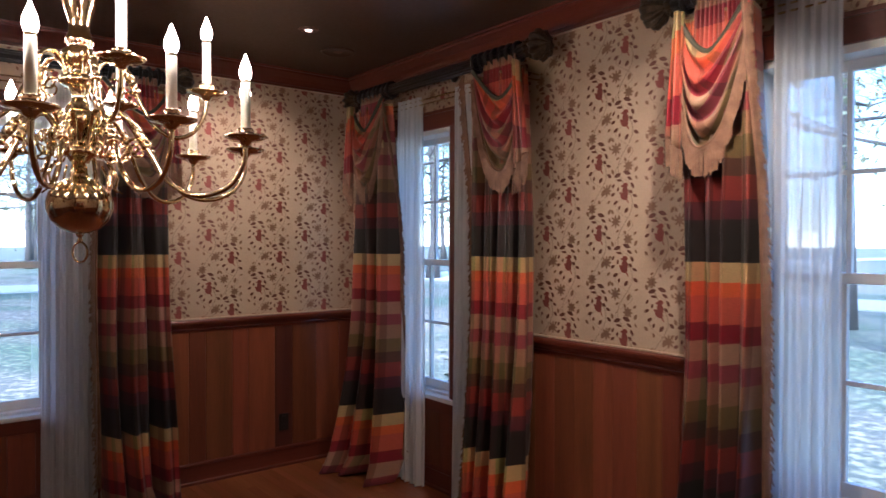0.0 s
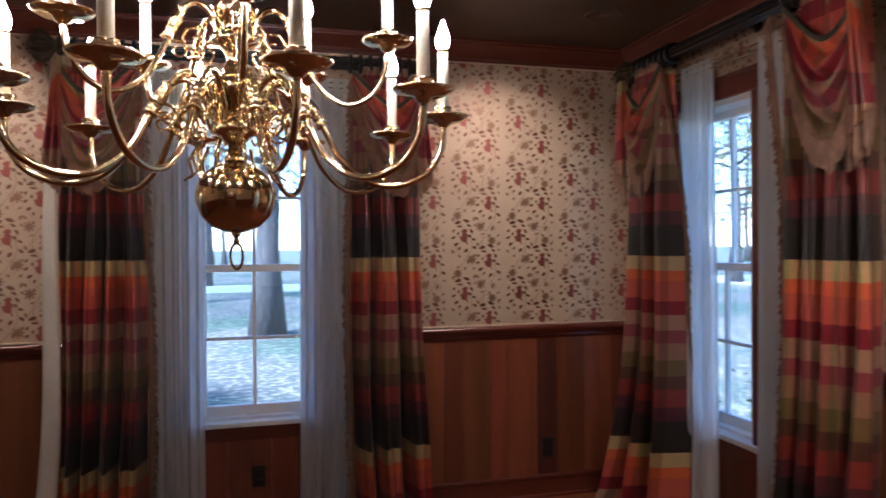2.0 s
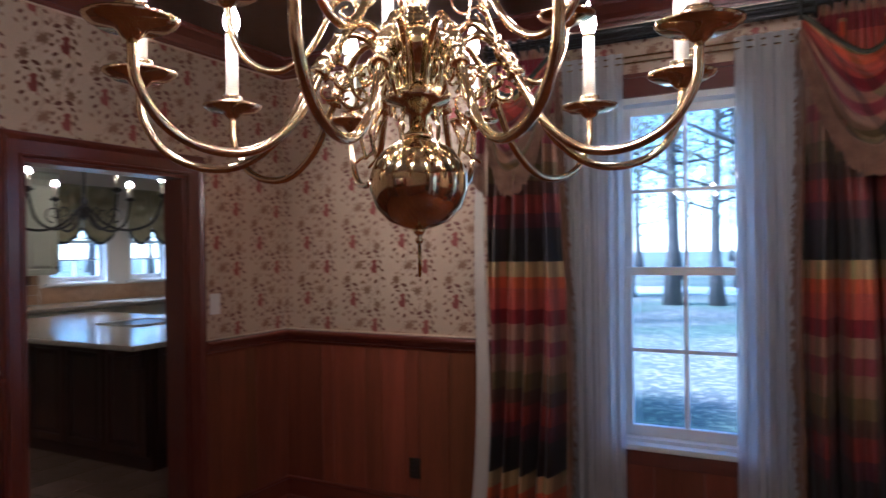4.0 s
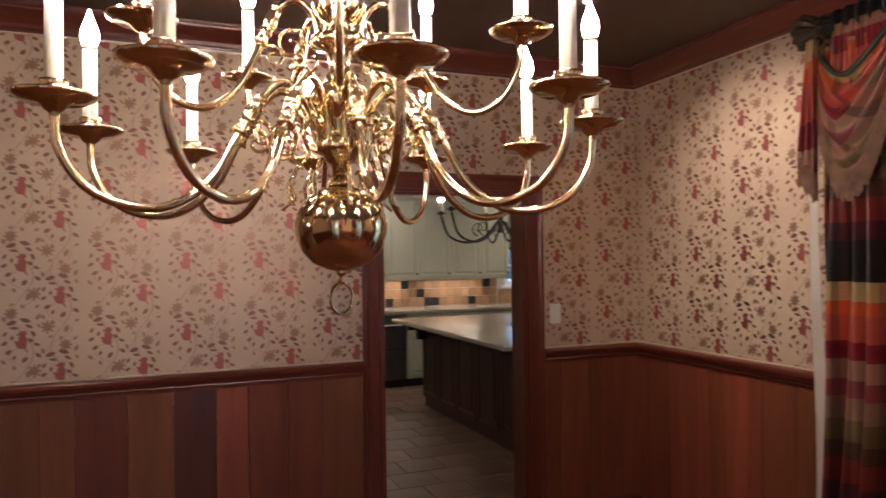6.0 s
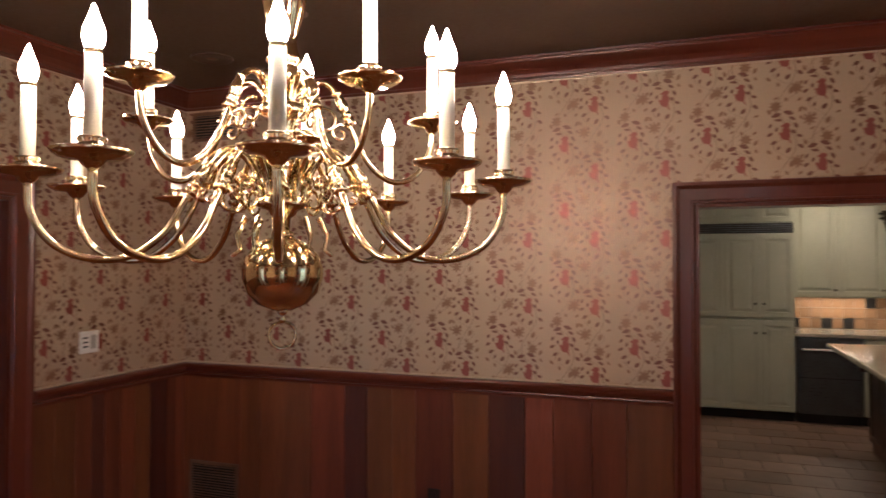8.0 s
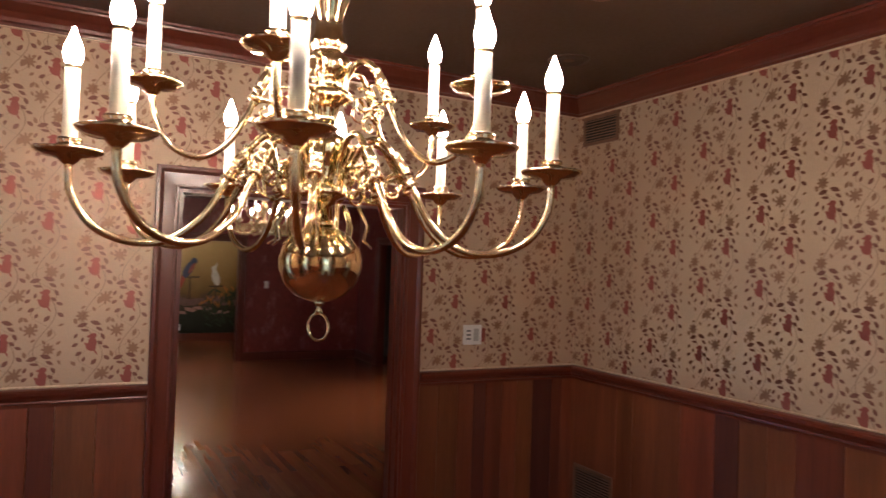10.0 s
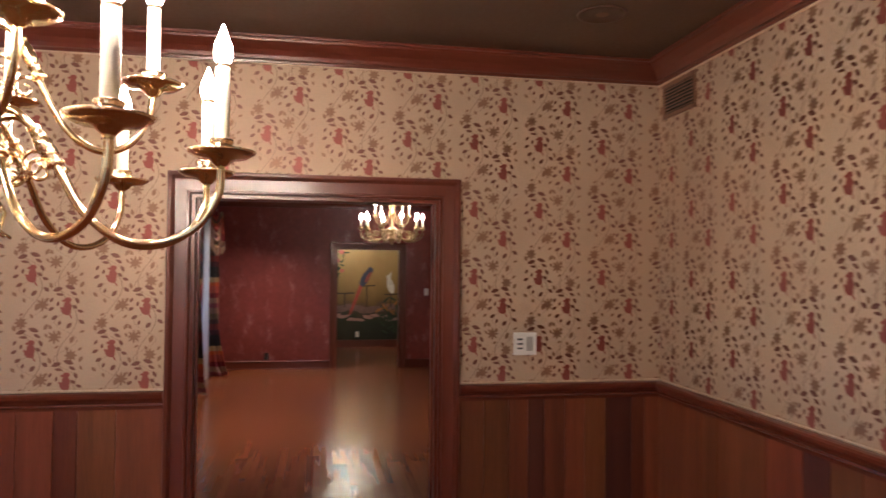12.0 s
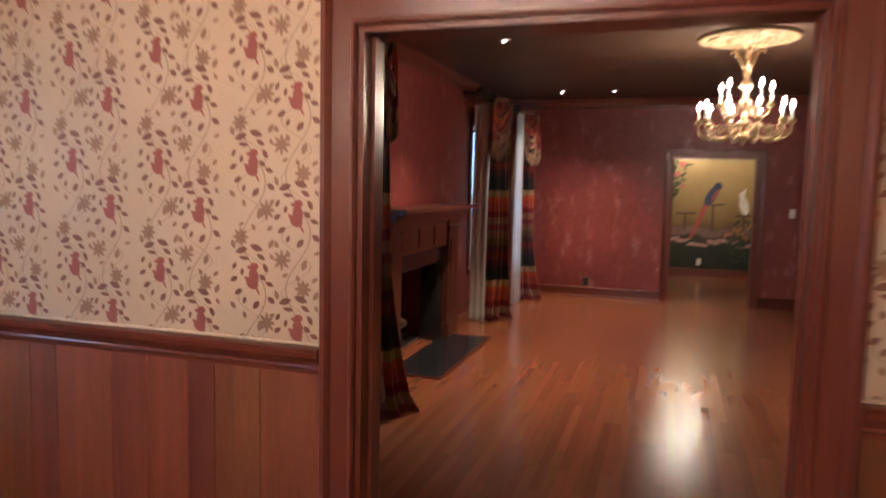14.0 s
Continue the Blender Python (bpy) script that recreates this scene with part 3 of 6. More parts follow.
def double_hung(F, u0, u1, z0, z1, name="window"):
    """A white double-hung window, four panes to the sash, set in the wall's thickness."""
    win = new(name)
    tagged(win, "white double-hung window with four panes in each sash", kind="structure")
    mid = (z0 + z1) / 2 - 0.004
    bm = bmesh.new()
    for a, b in ((u0, u0 + 0.03), (u1 - 0.03, u1)):
        wall_box(bm, F, a, b, -0.19, 0.0, z0, z1)
    wall_box(bm, F, u0 + 0.03, u1 - 0.03, -0.19, 0.0, z1 - 0.03, z1)
    wall_box(bm, F, u0 + 0.03, u1 - 0.03, -0.21, -0.02, z0 - 0.01, z0 + 0.022)
    part("window_frame", bm, WHITE, win)
    bm = bmesh.new()
    wall_box(bm, F, u0 - 0.06, u1 + 0.06, -0.02, 0.045, z0 - 0.022, z0 + 0.006, 0.004)
    part("window_sill", bm, WHITE, win)
    for k, (lo, hi, d) in enumerate(((z0 + 0.022, mid + 0.02, -0.075), (mid - 0.02, z1 - 0.03, -0.115))):
        bm = bmesh.new()
        a, b = u0 + 0.032, u1 - 0.032
        s = 0.045
        for p, q in ((a, a + s), (b - s, b)):
            wall_box(bm, F, p, q, d - 0.035, d, lo, hi, 0.003)
        for p, q in ((lo, lo + (0.055 if k == 0 else 0.04)), (hi - 0.04, hi)):
            wall_box(bm, F, a + s - 0.002, b - s + 0.002, d - 0.034, d - 0.001, p, q, 0.003)
        lo2, hi2 = lo + (0.055 if k == 0 else 0.04), hi - 0.04
        sash = part("sash", bm, WHITE, win)
        bm = bmesh.new()
        wall_box(bm, F, (a + b) / 2 - 0.009, (a + b) / 2 + 0.009, d - 0.028, d - 0.004, lo2, hi2)
        part("muntin", bm, WHITE, sash)
        bm = bmesh.new()
        c = (lo2 + hi2) / 2
        wall_box(bm, F, a + s, b - s, d - 0.027, d - 0.005, c - 0.009, c + 0.009)
        part("muntin", bm, WHITE, sash)
        for p, q in ((a + s, (a + b) / 2 - 0.009), ((a + b) / 2 + 0.009, b - s)):
            for r, t in ((lo2, c - 0.009), (c + 0.009, hi2)):
                bm = bmesh.new()
                wall_box(bm, F, p, q, d - 0.018, d - 0.014, r, t)
                pane = part("pane", bm, GLASS, sash)
                pane.visible_shadow = False
    return win


def window_wood(F, u0, u1, z0, z1, m):
    bm = bmesh.new()
    wall_box(bm, F, u0 - 0.09, u1 + 0.09, 0.0, 0.022, z1 + 0.0, z1 + 0.095, 0.004)
    wall_box(bm, F, u0 - 0.10, u1 + 0.10, 0.0, 0.032, z1 + 0.095, z1 + 0.115, 0.004)
    for a, b in ((u0 - 0.09, u0), (u1, u1 + 0.09)):
        wall_box(bm, F, a, b, 0.0, 0.020, z0 - 0.02, z1, 0.004)
    wall_box(bm, F, u0 - 0.06, u1 + 0.06, 0.0, 0.022, z0 - 0.10, z0 - 0.024, 0.004)
    setting("window_casing", bm, m, "red-brown wooden window casing")


for i, (F, w, m) in enumerate(((FE, WIN_E, TRIM_Y), (FS, WIN_S1, TRIM_X), (FS, WIN_S2, TRIM_X))):
    double_hung(F, *w, name="window_%d" % (i + 1))
    window_wood(F, *w, m)

# curtains


def cloth(bm, F, fn, nu, nv, uvfn):
    """A sheet of cloth: fn(s, t) gives (along, out, height); uvfn gives the weave's coordinates in metres."""
    uv = bm.loops.layers.uv.verify()
    grid = [[bm.verts.new(F(*fn(i / nu, j / nv))) for i in range(nu + 1)] for j in range(nv + 1)]
    for j in range(nv):
        for i in range(nu):
            f = bm.faces.new((grid[j][i], grid[j][i + 1], grid[j + 1][i + 1], grid[j + 1][i]))
            for loop, (a, b) in zip(f.loops, ((i, j), (i + 1, j), (i + 1, j + 1), (i, j + 1))):
                loop[uv].uv = uvfn(a / nu, b / nv)


def thicken(ob, t=0.003):
    md = ob.modifiers.new("cloth", "SOLIDIFY")
    md.thickness, md.offset = t, 0
    return ob


def fringe(F, line, length, parent, rnd, gap=0.007, seg=3):
    """Twisted cords hanging from a line, with a band at the top."""
    bm = bmesh.new()
    pts = [Vector(p) for p in line]
    acc = 0.0
    for p, q in zip(pts, pts[1:]):
        n = max(1, int((q - p).length / gap))
        for k in range(n):
            c = p.lerp(q, k / n)
            l = length * (0.88 + 0.2 * rnd.random())
            s = 0.004
            lean = (rnd.random() - 0.5) * 0.012
            top = [bm.verts.new(F(c.x + dx, c.y + dy, c.z)) for dx, dy in ((-s, 0), (0, s), (s, 0), (0, -s))]
            bot = [bm.verts.new(F(c.x + dx * 1.2 + lean, c.y + dy * 1.2, c.z - l)) for dx, dy in ((-s, 0), (0, s), (s, 0), (0, -s))]
            for i in range(4):
                bm.faces.new((top[i], top[(i + 1) % 4], bot[(i + 1) % 4], bot[i]))
            bm.faces.new(bot)
    tube(bm, [F(p.x, p.y, p.z) for p in pts], 0.007, 5)
    return part("fringe", bm, FRINGE, parent, "brown twisted bullion fringe")


def drape(F, u0, u1, inner, ztop, seed, swag=True, flare=0.14, lining=False, out=0.17, kick=0.05, back=0.0):
    """One plaid curtain panel with its swag, tail and fringes. inner is +1 when the window is on the side of greater u."""
    rnd = random.Random(seed)
    cur = thing("curtain", "floor-length orange and crimson plaid silk curtain with a fringed swag", "curtain", "window curtains")
    cu, wid = (u0 + u1) / 2, (u1 - u0)
    ph = [rnd.uniform(0, 6.28) for _ in range(5)]
    folds = rnd.choice((3.0, 3.5, 4.0))

    def panel(s, t):
        z = ztop - 0.05 - t * (ztop - 0.06) + 0.0
        low = max(0.0, (t - 0.55) / 0.45)
        spread = 1.0 + 0.04 * math.sin(t * 3) + flare * 2.4 * low ** 1.7
        lean = -inner * flare * 0.5 * low ** 1.8
        u = cu + lean + (s - 0.5) * wid * spread * (0.92 + 0.08 * t)
        a = 0.052 + 0.040 * t + 0.03 * low
        q = folds * (s + 0.05 * math.sin(5 * s + ph[0])) + 0.16 * math.sin(2.4 * t + ph[1])
        w = 2.2 * abs(math.sin(math.pi * q)) ** 0.75 - 1.1 + 0.30 * math.sin(2 * math.pi * folds * 1.7 * s + ph[2] + 2.0 * t)
        d = out + a * w + kick * low ** 2 * (1 + math.sin(5 * s + ph[3]))
        if t > 0.95:
            z += 0.012 * math.sin(9 * s + ph[4])
            d += 0.04 * (t - 0.95) / 0.05
            u += 0.02 * math.sin(11 * s + ph[2]) * (t - 0.95) / 0.05
        return u + 0.008 * math.sin(8 * t + ph[3] + 6 * s), d, max(z, 0.006)

    def weave(s, t):
        return s * 1.35 + seed * 0.13, ztop - 0.05 - t * (ztop - 0.06)

    bm = bmesh.new()
    cloth(bm, F, panel, 110, 40, weave)
    thicken(part("panel", bm, PLAID, cur, "plaid silk panel", smooth=True))
    edge = 1.0 if inner > 0 else 0.0
    line = [Vector(panel(edge, t / 30)) + Vector((0, 0.012 + (0.075 * max(0.0, 1 - t / 8) if swag else 0.0), 0)) for t in range(0, 29)]
    fringe_v(F, line, cur, rnd, inner)
    if lining:
        bm = bmesh.new()
        o = 0.0 if inner > 0 else 1.0
        cloth(bm, F, lambda s, t: (panel(o, t)[0] - inner * (0.004 + (0.05 + 0.06 * t) * s), panel(o, t)[1] + 0.03 - 0.03 * s, panel(o, t)[2]), 4, 30, lambda s, t: (s, t))
        thicken(part("lining", bm, LINEN, cur, "pale lining turned out at the edge", smooth=True))
    if back:
        bm = bmesh.new()
        o = 0.0 if inner > 0 else 1.0
        cloth(bm, F, lambda s, t: (panel(o, t)[0] - inner * (0.01 + 0.09 * s + 0.012 * math.sin(14 * s)), panel(o, t)[1] - back * s, panel(o, t)[2]), 10, 24, lambda s, t: (s, t))
        thicken(part("lining", bm, LINEN, cur, "pale lining hanging behind the panel", smooth=True))
    if swag:
        def top(s, t):
            w = math.sin(2 * math.pi * 11 * s)
            return cu + (s - 0.5) * wid * (0.62 + 0.16 * t), out + 0.055 + 0.010 * w, ztop + 0.02 - 0.36 * t

        bm = bmesh.new()
        cloth(bm, F, top, 88, 8, lambda s, t: (s * 1.1, 1.15 + 0.36 * t))
        thicken(part("gathered_heading", bm, PLAID, cur, smooth=True))

        def cowl(s, t):
            x = (2 * s - 1)
            xs = x * inner
            arc = max(0.0, 1 - abs(xs + 0.22 * (1 - xs * xs)) ** (1.7 + 0.9 * t))
            sag = (0.16 + 0.26 * t) * arc
            ends = (0.5 - 0.5 * xs) * (0.04 + 0.15 * t) + (0.5 + 0.5 * xs) * 0.06 * t
            z = ztop - 0.02 - sag - ends
            d = out + 0.075 + 0.022 * math.sin(2 * math.pi * 4.2 * t + 0.8 * x + ph[1]) * arc + 0.045 * arc * math.sin(math.pi * min(1, t * 1.1))
            return cu + x * wid * (0.46 + 0.02 * t), d, z

        bm = bmesh.new()
        cloth(bm, F, cowl, 44, 34, lambda s, t: (s * 0.45 + 0.3 * t, 1.42 - 0.60 * t + 0.10 * s))
        thicken(part("swag", bm, PLAID, cur, "draped plaid silk swag", smooth=True))
        bm = bmesh.new()
        tube(bm, [F(*(Vector(cowl(i / 24, 0)) + Vector((0, 0.012, 0)))) for i in range(25)], 0.012, 6)
        part("binding", bm, CORDTRIM, cur, "dark binding along the swag's neckline", smooth=True)
        fringe(F, [Vector(cowl(i / 30, 1.0)) + Vector((0, 0.012, 0)) for i in range(31)], 0.125, cur, rnd, 0.006)
        so = 0.0 if inner > 0 else 1.0

        def tail(s, t):
            u = cu - inner * wid * (0.40 + 0.20 * s * (0.4 + 0.6 * t) + 0.03 * t)
            return u, out + 0.105 + 0.024 * math.sin(2 * math.pi * 2.2 * s + ph[2]), ztop - 0.03 - t * (0.56 - 0.08 * s)

        bm = bmesh.new()
        cloth(bm, F, tail, 24, 14, lambda s, t: (0.62 + s * 0.5 + 0.1 * t, 1.47 + 0.05 * s - 0.34 * t))
        thicken(part("tail", bm, PLAID, cur, "pleated plaid tail of the swag", smooth=True))
        fringe(F, [Vector(tail(i / 8, 1.0)) for i in range(9)], 0.12, cur, rnd, 0.005)
    return cur


def fringe_v(F, line, parent, rnd, inner):
    """A fringe down an upright edge: short cords that stand off sideways and droop."""
    bm = bmesh.new()
    for p, q in zip(line, line[1:]):
        for k in range(8):
            c = p.lerp(q, k / 8)
            l = 0.046 * (0.7 + 0.6 * rnd.random())
            s = 0.0035
            top = [bm.verts.new(F(c.x, c.y + dy, c.z + dz)) for dy, dz in ((-s, 0), (0, s), (s, 0), (0, -s))]
            bot = [bm.verts.new(F(c.x + inner * l * 0.75, c.y + dy * 1.3, c.z + dz * 1.3 - l)) for dy, dz in ((-s, 0), (0, s), (s, 0), (0, -s))]
            for i in range(4):
                bm.faces.new((top[i], top[(i + 1) % 4], bot[(i + 1) % 4], bot[i]))
            bm.faces.new(bot)
    tube(bm, [F(*p) for p in line], 0.006, 5)
    return part("edge_fringe", bm, FRINGE, parent, "brown tasselled edging")


def sheer(F, u0, u1, ztop, seed, out=0.085):
    rnd = random.Random(seed)
    ph = [rnd.uniform(0, 6.28) for _ in range(4)]
    cur = thing("sheer_curtain", "white voile sheer curtain hanging in narrow folds to the floor", "curtain", "sheer curtains")

    def fn(s, t):
        w = math.sin(2 * math.pi * 5 * s + ph[0] + 0.5 * math.sin(3 * t)) + 0.4 * math.sin(2 * math.pi * 12 * s + ph[1])
        a = 0.014 + 0.012 * t
        return u0 + s * (u1 - u0) + 0.012 * math.sin(2.5 * t + ph[2]) * (s - 0.5), out + a * w, ztop - t * (ztop - 0.012)

    bm = bmesh.new()
    cloth(bm, F, fn, 90, 16, lambda s, t: (s, t))
    part("panel", bm, SHEER, cur, smooth=True)
    bm = bmesh.new()
    cloth(bm, F, lambda s, t: (fn(s, 0)[0], fn(s, 0)[1] * 0.6 + out * 0.4 + 0.006, ztop + 0.035 - 0.06 * t), 60, 2, lambda s, t: (s, t))
    part("heading", bm, SHEER, cur, smooth=True)
    return cur


def rods(F, u0, u1, z, out=0.19):
    """A black fluted pole with rings and carved finials, and the thin brass rod for the sheers behind it."""
    rod = thing("curtain_rod", "heavy black fluted curtain pole with rings and carved dark gold finials", "curtain rod", "curtain poles")
    a, b = Vector(F(u0, out, z)), Vector(F(u1, out, z))
    bm = bmesh.new()
    d = (b - a).normalized()
    lathe(bm, [(0.034, 0.0), (0.034, (b - a).length)], 72, flute=12, depth=0.07, m=Matrix.Translation(a) @ d.to_track_quat("Z", "Y").to_matrix().to_4x4())
    part("pole", bm, BLACKLAC, rod, smooth=False)
    for sgn, e in ((-1, a), (1, b)):
        m = Matrix.Translation(e) @ (d * sgn).to_track_quat("Z", "Y").to_matrix().to_4x4()
        bm = bmesh.new()
        lathe(bm, [(0.030, 0), (0.045, 0.006), (0.045, 0.020), (0.026, 0.028), (0.030, 0.040), (0.060, 0.062), (0.076, 0.090), (0.070, 0.118), (0.048, 0.138), (0.020, 0.150), (0.012, 0.158), (0.0, 0.164)], 60, flute=10, depth=0.13, m=m)
        part("finial", bm, FINIAL, rod, "carved dark gold finial", smooth=True)
        for k in range(7):
            c = e - d * sgn * (0.06 + 0.055 * k)
            mm = Matrix.Translation(c) @ d.to_track_quat("Z", "Y").to_matrix().to_4x4()
            ring = bmesh.new()
            pts = [mm @ Vector((0.046 * math.cos(q), 0.046 * math.sin(q), 0)) for q in [2 * math.pi * i / 18 for i in range(18)]]
            tube(ring, pts, 0.011, 8, closed=True)
            part("ring", ring, BLACKLAC, rod, smooth=True)
    for u in (u0 + 0.12, (u0 + u1) / 2, u1 - 0.12):
        bm = bmesh.new()
        tube(bm, [F(u, 0.001, z + 0.03), F(u, out * 0.6, z + 0.02), F(u, out, z + 0.03)], 0.010, 8)
        lathe(bm, [(0.03, 0), (0.03, 0.012), (0.016, 0.018)], 14, m=Matrix.Translation(F(u, 0.0, z + 0.03)) @ (Vector(F(u, 1, 0)) - Vector(F(u, 0, 0))).to_track_quat("Z", "Y").to_matrix().to_4x4())
        part("bracket", bm, BLACKLAC, rod, smooth=True)
    thin = thing("sheer_rod", "pair of thin brass rods for the sheers", "curtain rod", "sheer rods")
    for zz in (z - 0.085, z - 0.115):
        bm = bmesh.new()
        tube(bm, [F(u0 + 0.1, 0.0, zz), F(u0 + 0.1, 0.085, zz), F(u1 - 0.1, 0.085, zz), F(u1 - 0.1, 0.0, zz)], 0.005, 6)
        part("rod", bm, BRASS, thin, smooth=True)
    return rod


ROD = 2.588
rods(FS, 2.76, 4.38, ROD)
drape(FS, 3.99, 4.39, -1, 2.55, 3)
drape(FS, 2.73, 3.13, 1, 2.55, 4, flare=0.06)
sheer(FS, 3.80, 4.06, 2.49, 11)
sheer(FS, 3.32, 3.46, 2.49, 12)
rods(FS, 0.30, 1.90, ROD)
drape(FS, 1.52, 1.84, -1, 2.55, 6, flare=0.05)
drape(FS, 0.30, 0.66, 1, 2.55, 7, flare=0.06)
sheer(FS, 1.27, 1.53, 2.53, 13)
sheer(FS, 0.70, 0.96, 2.49, 14)
rods(FE, -3.38, -1.55, ROD)
drape(FE, -3.38, -2.98, 1, 2.55, 8, flare=0.05)
drape(FE, -1.93, -1.53, -1, 2.55, 9, flare=0.05, lining=True)
sheer(FE, -3.00, -2.71, 2.49, 15)
sheer(FE, -2.21, -1.91, 2.49, 16)


# chandeliers
def scroll(cx, cz, r0, turns, start, sign=1, steps=16):
    return [(cx + r0 * (1 - 0.75 * k / steps) * math.cos(start + sign * turns * 2 * math.pi * k / steps), cz + r0 * (1 - 0.75 * k / steps) * math.sin(start + sign * turns * 2 * math.pi * k / steps)) for k in range(steps + 1)]


def candle_set(parent, place, zpan, zcandle, zbulb, zend, pan_r=0.052, metal=None, bulb=None, tube_mat=None, cr=0.0125):
    """Pan, cup, candle tube and lit flame bulb at a place; the base part carries the rest."""
    metal = metal or BRASS
    x, y = place
    bm = bmesh.new()
    lathe(bm, [(0.006, zpan - 0.026), (0.014, zpan - 0.020), (0.020, zpan - 0.012), (pan_r * 0.72, zpan - 0.010), (pan_r * 0.94, zpan - 0.003), (pan_r, zpan + 0.002), (pan_r * 0.96, zpan + 0.003), (pan_r * 0.7, zpan - 0.004), (0.020, zpan - 0.002), (0.016, zpan + 0.002), (0.022, zpan + 0.005), (0.022, zpan + 0.010), (0.017, zpan + 0.013), (0.021, zpan + 0.017), (0.019, zpan + 0.022), (cr, zpan + 0.023)], 28, x, y)
    pan = part("drip_pan", bm, metal, parent, smooth=True)
    bm = bmesh.new()
    lathe(bm, [(cr, zpan + 0.018), (cr, zcandle), (cr * 0.7, zcandle + 0.001)], 16, x, y)
    part("candle_tube", bm, tube_mat or CANDLE, pan, "ivory candle tube", smooth=True)
    bm = bmesh.new()
    h = zend - zcandle
    lathe(bm, [(cr * 0.98, zcandle), (cr * 1.0, zcandle + 0.05 * h), (cr * 1.0, zcandle + 0.10 * h)], 16, x, y)
    part("socket", bm, metal, pan, smooth=True)
    bm = bmesh.new()
    lathe(bm, [(cr * 0.8, zcandle + 0.08 * h), (cr * 1.10, zcandle + 0.20 * h), (cr * 1.30, zcandle + 0.34 * h), (cr * 1.16, zcandle + 0.52 * h), (cr * 0.66, zcandle + 0.74 * h), (cr * 0.28, zcandle + 0.93 * h), (cr * 0.12, zcandle + h)], 16, x, y)
    part("bulb", bm, bulb or BULB, pan, "lit flame-shaped bulb", smooth=True)
    return pan


def arm(parent, cx, cy, ang, prof, radius, collars, scrolls, metal, zs=0.0):
    ca, sa = math.cos(ang), math.sin(ang)
    P = lambda r, z: (cx + r * ca, cy + r * sa, z + zs)
    bm = bmesh.new()
    path = smooth_path([P(r, z) for r, z in prof], 7)
    tube(bm, path, radius, 10)
    a = part("arm", bm, metal, parent, "curved arm", smooth=True)
    bm = bmesh.new()
    for f in collars:
        cs = 0.92
        i = int(f * (len(path) - 2))
        p, d = path[i], (path[i + 1] - path[i]).normalized()
        m = Matrix.Translation(p) @ d.to_track_quat("Z", "Y").to_matrix().to_4x4() @ Matrix.Diagonal((cs, cs, 0.9, 1))
        k = radius / 0.0075
        lathe(bm, [(r * k, z) for r, z in ((0.008, -0.044), (0.0125, -0.041), (0.0125, -0.036), (0.0095, -0.033), (0.0120, -0.026), (0.0150, -0.006), (0.0135, 0.006), (0.0100, 0.011), (0.0140, 0.014), (0.0140, 0.019), (0.0105, 0.022), (0.0125, 0.030), (0.0170, 0.042), (0.0080, 0.043))], 30, flute=10, depth=0.09, m=m)
    if collars:
        part("collar", bm, metal, a, smooth=True)
    for sc in scrolls:
        bm = bmesh.new()
        n = len(sc)
        tube(bm, [P(r, z) for r, z in sc], [radius * (0.60 - 0.26 * k / n) for k in range(n)], 7)
        part("scroll", bm, metal, a, smooth=True)
    return a


AX, AY = 2.283, -2.441


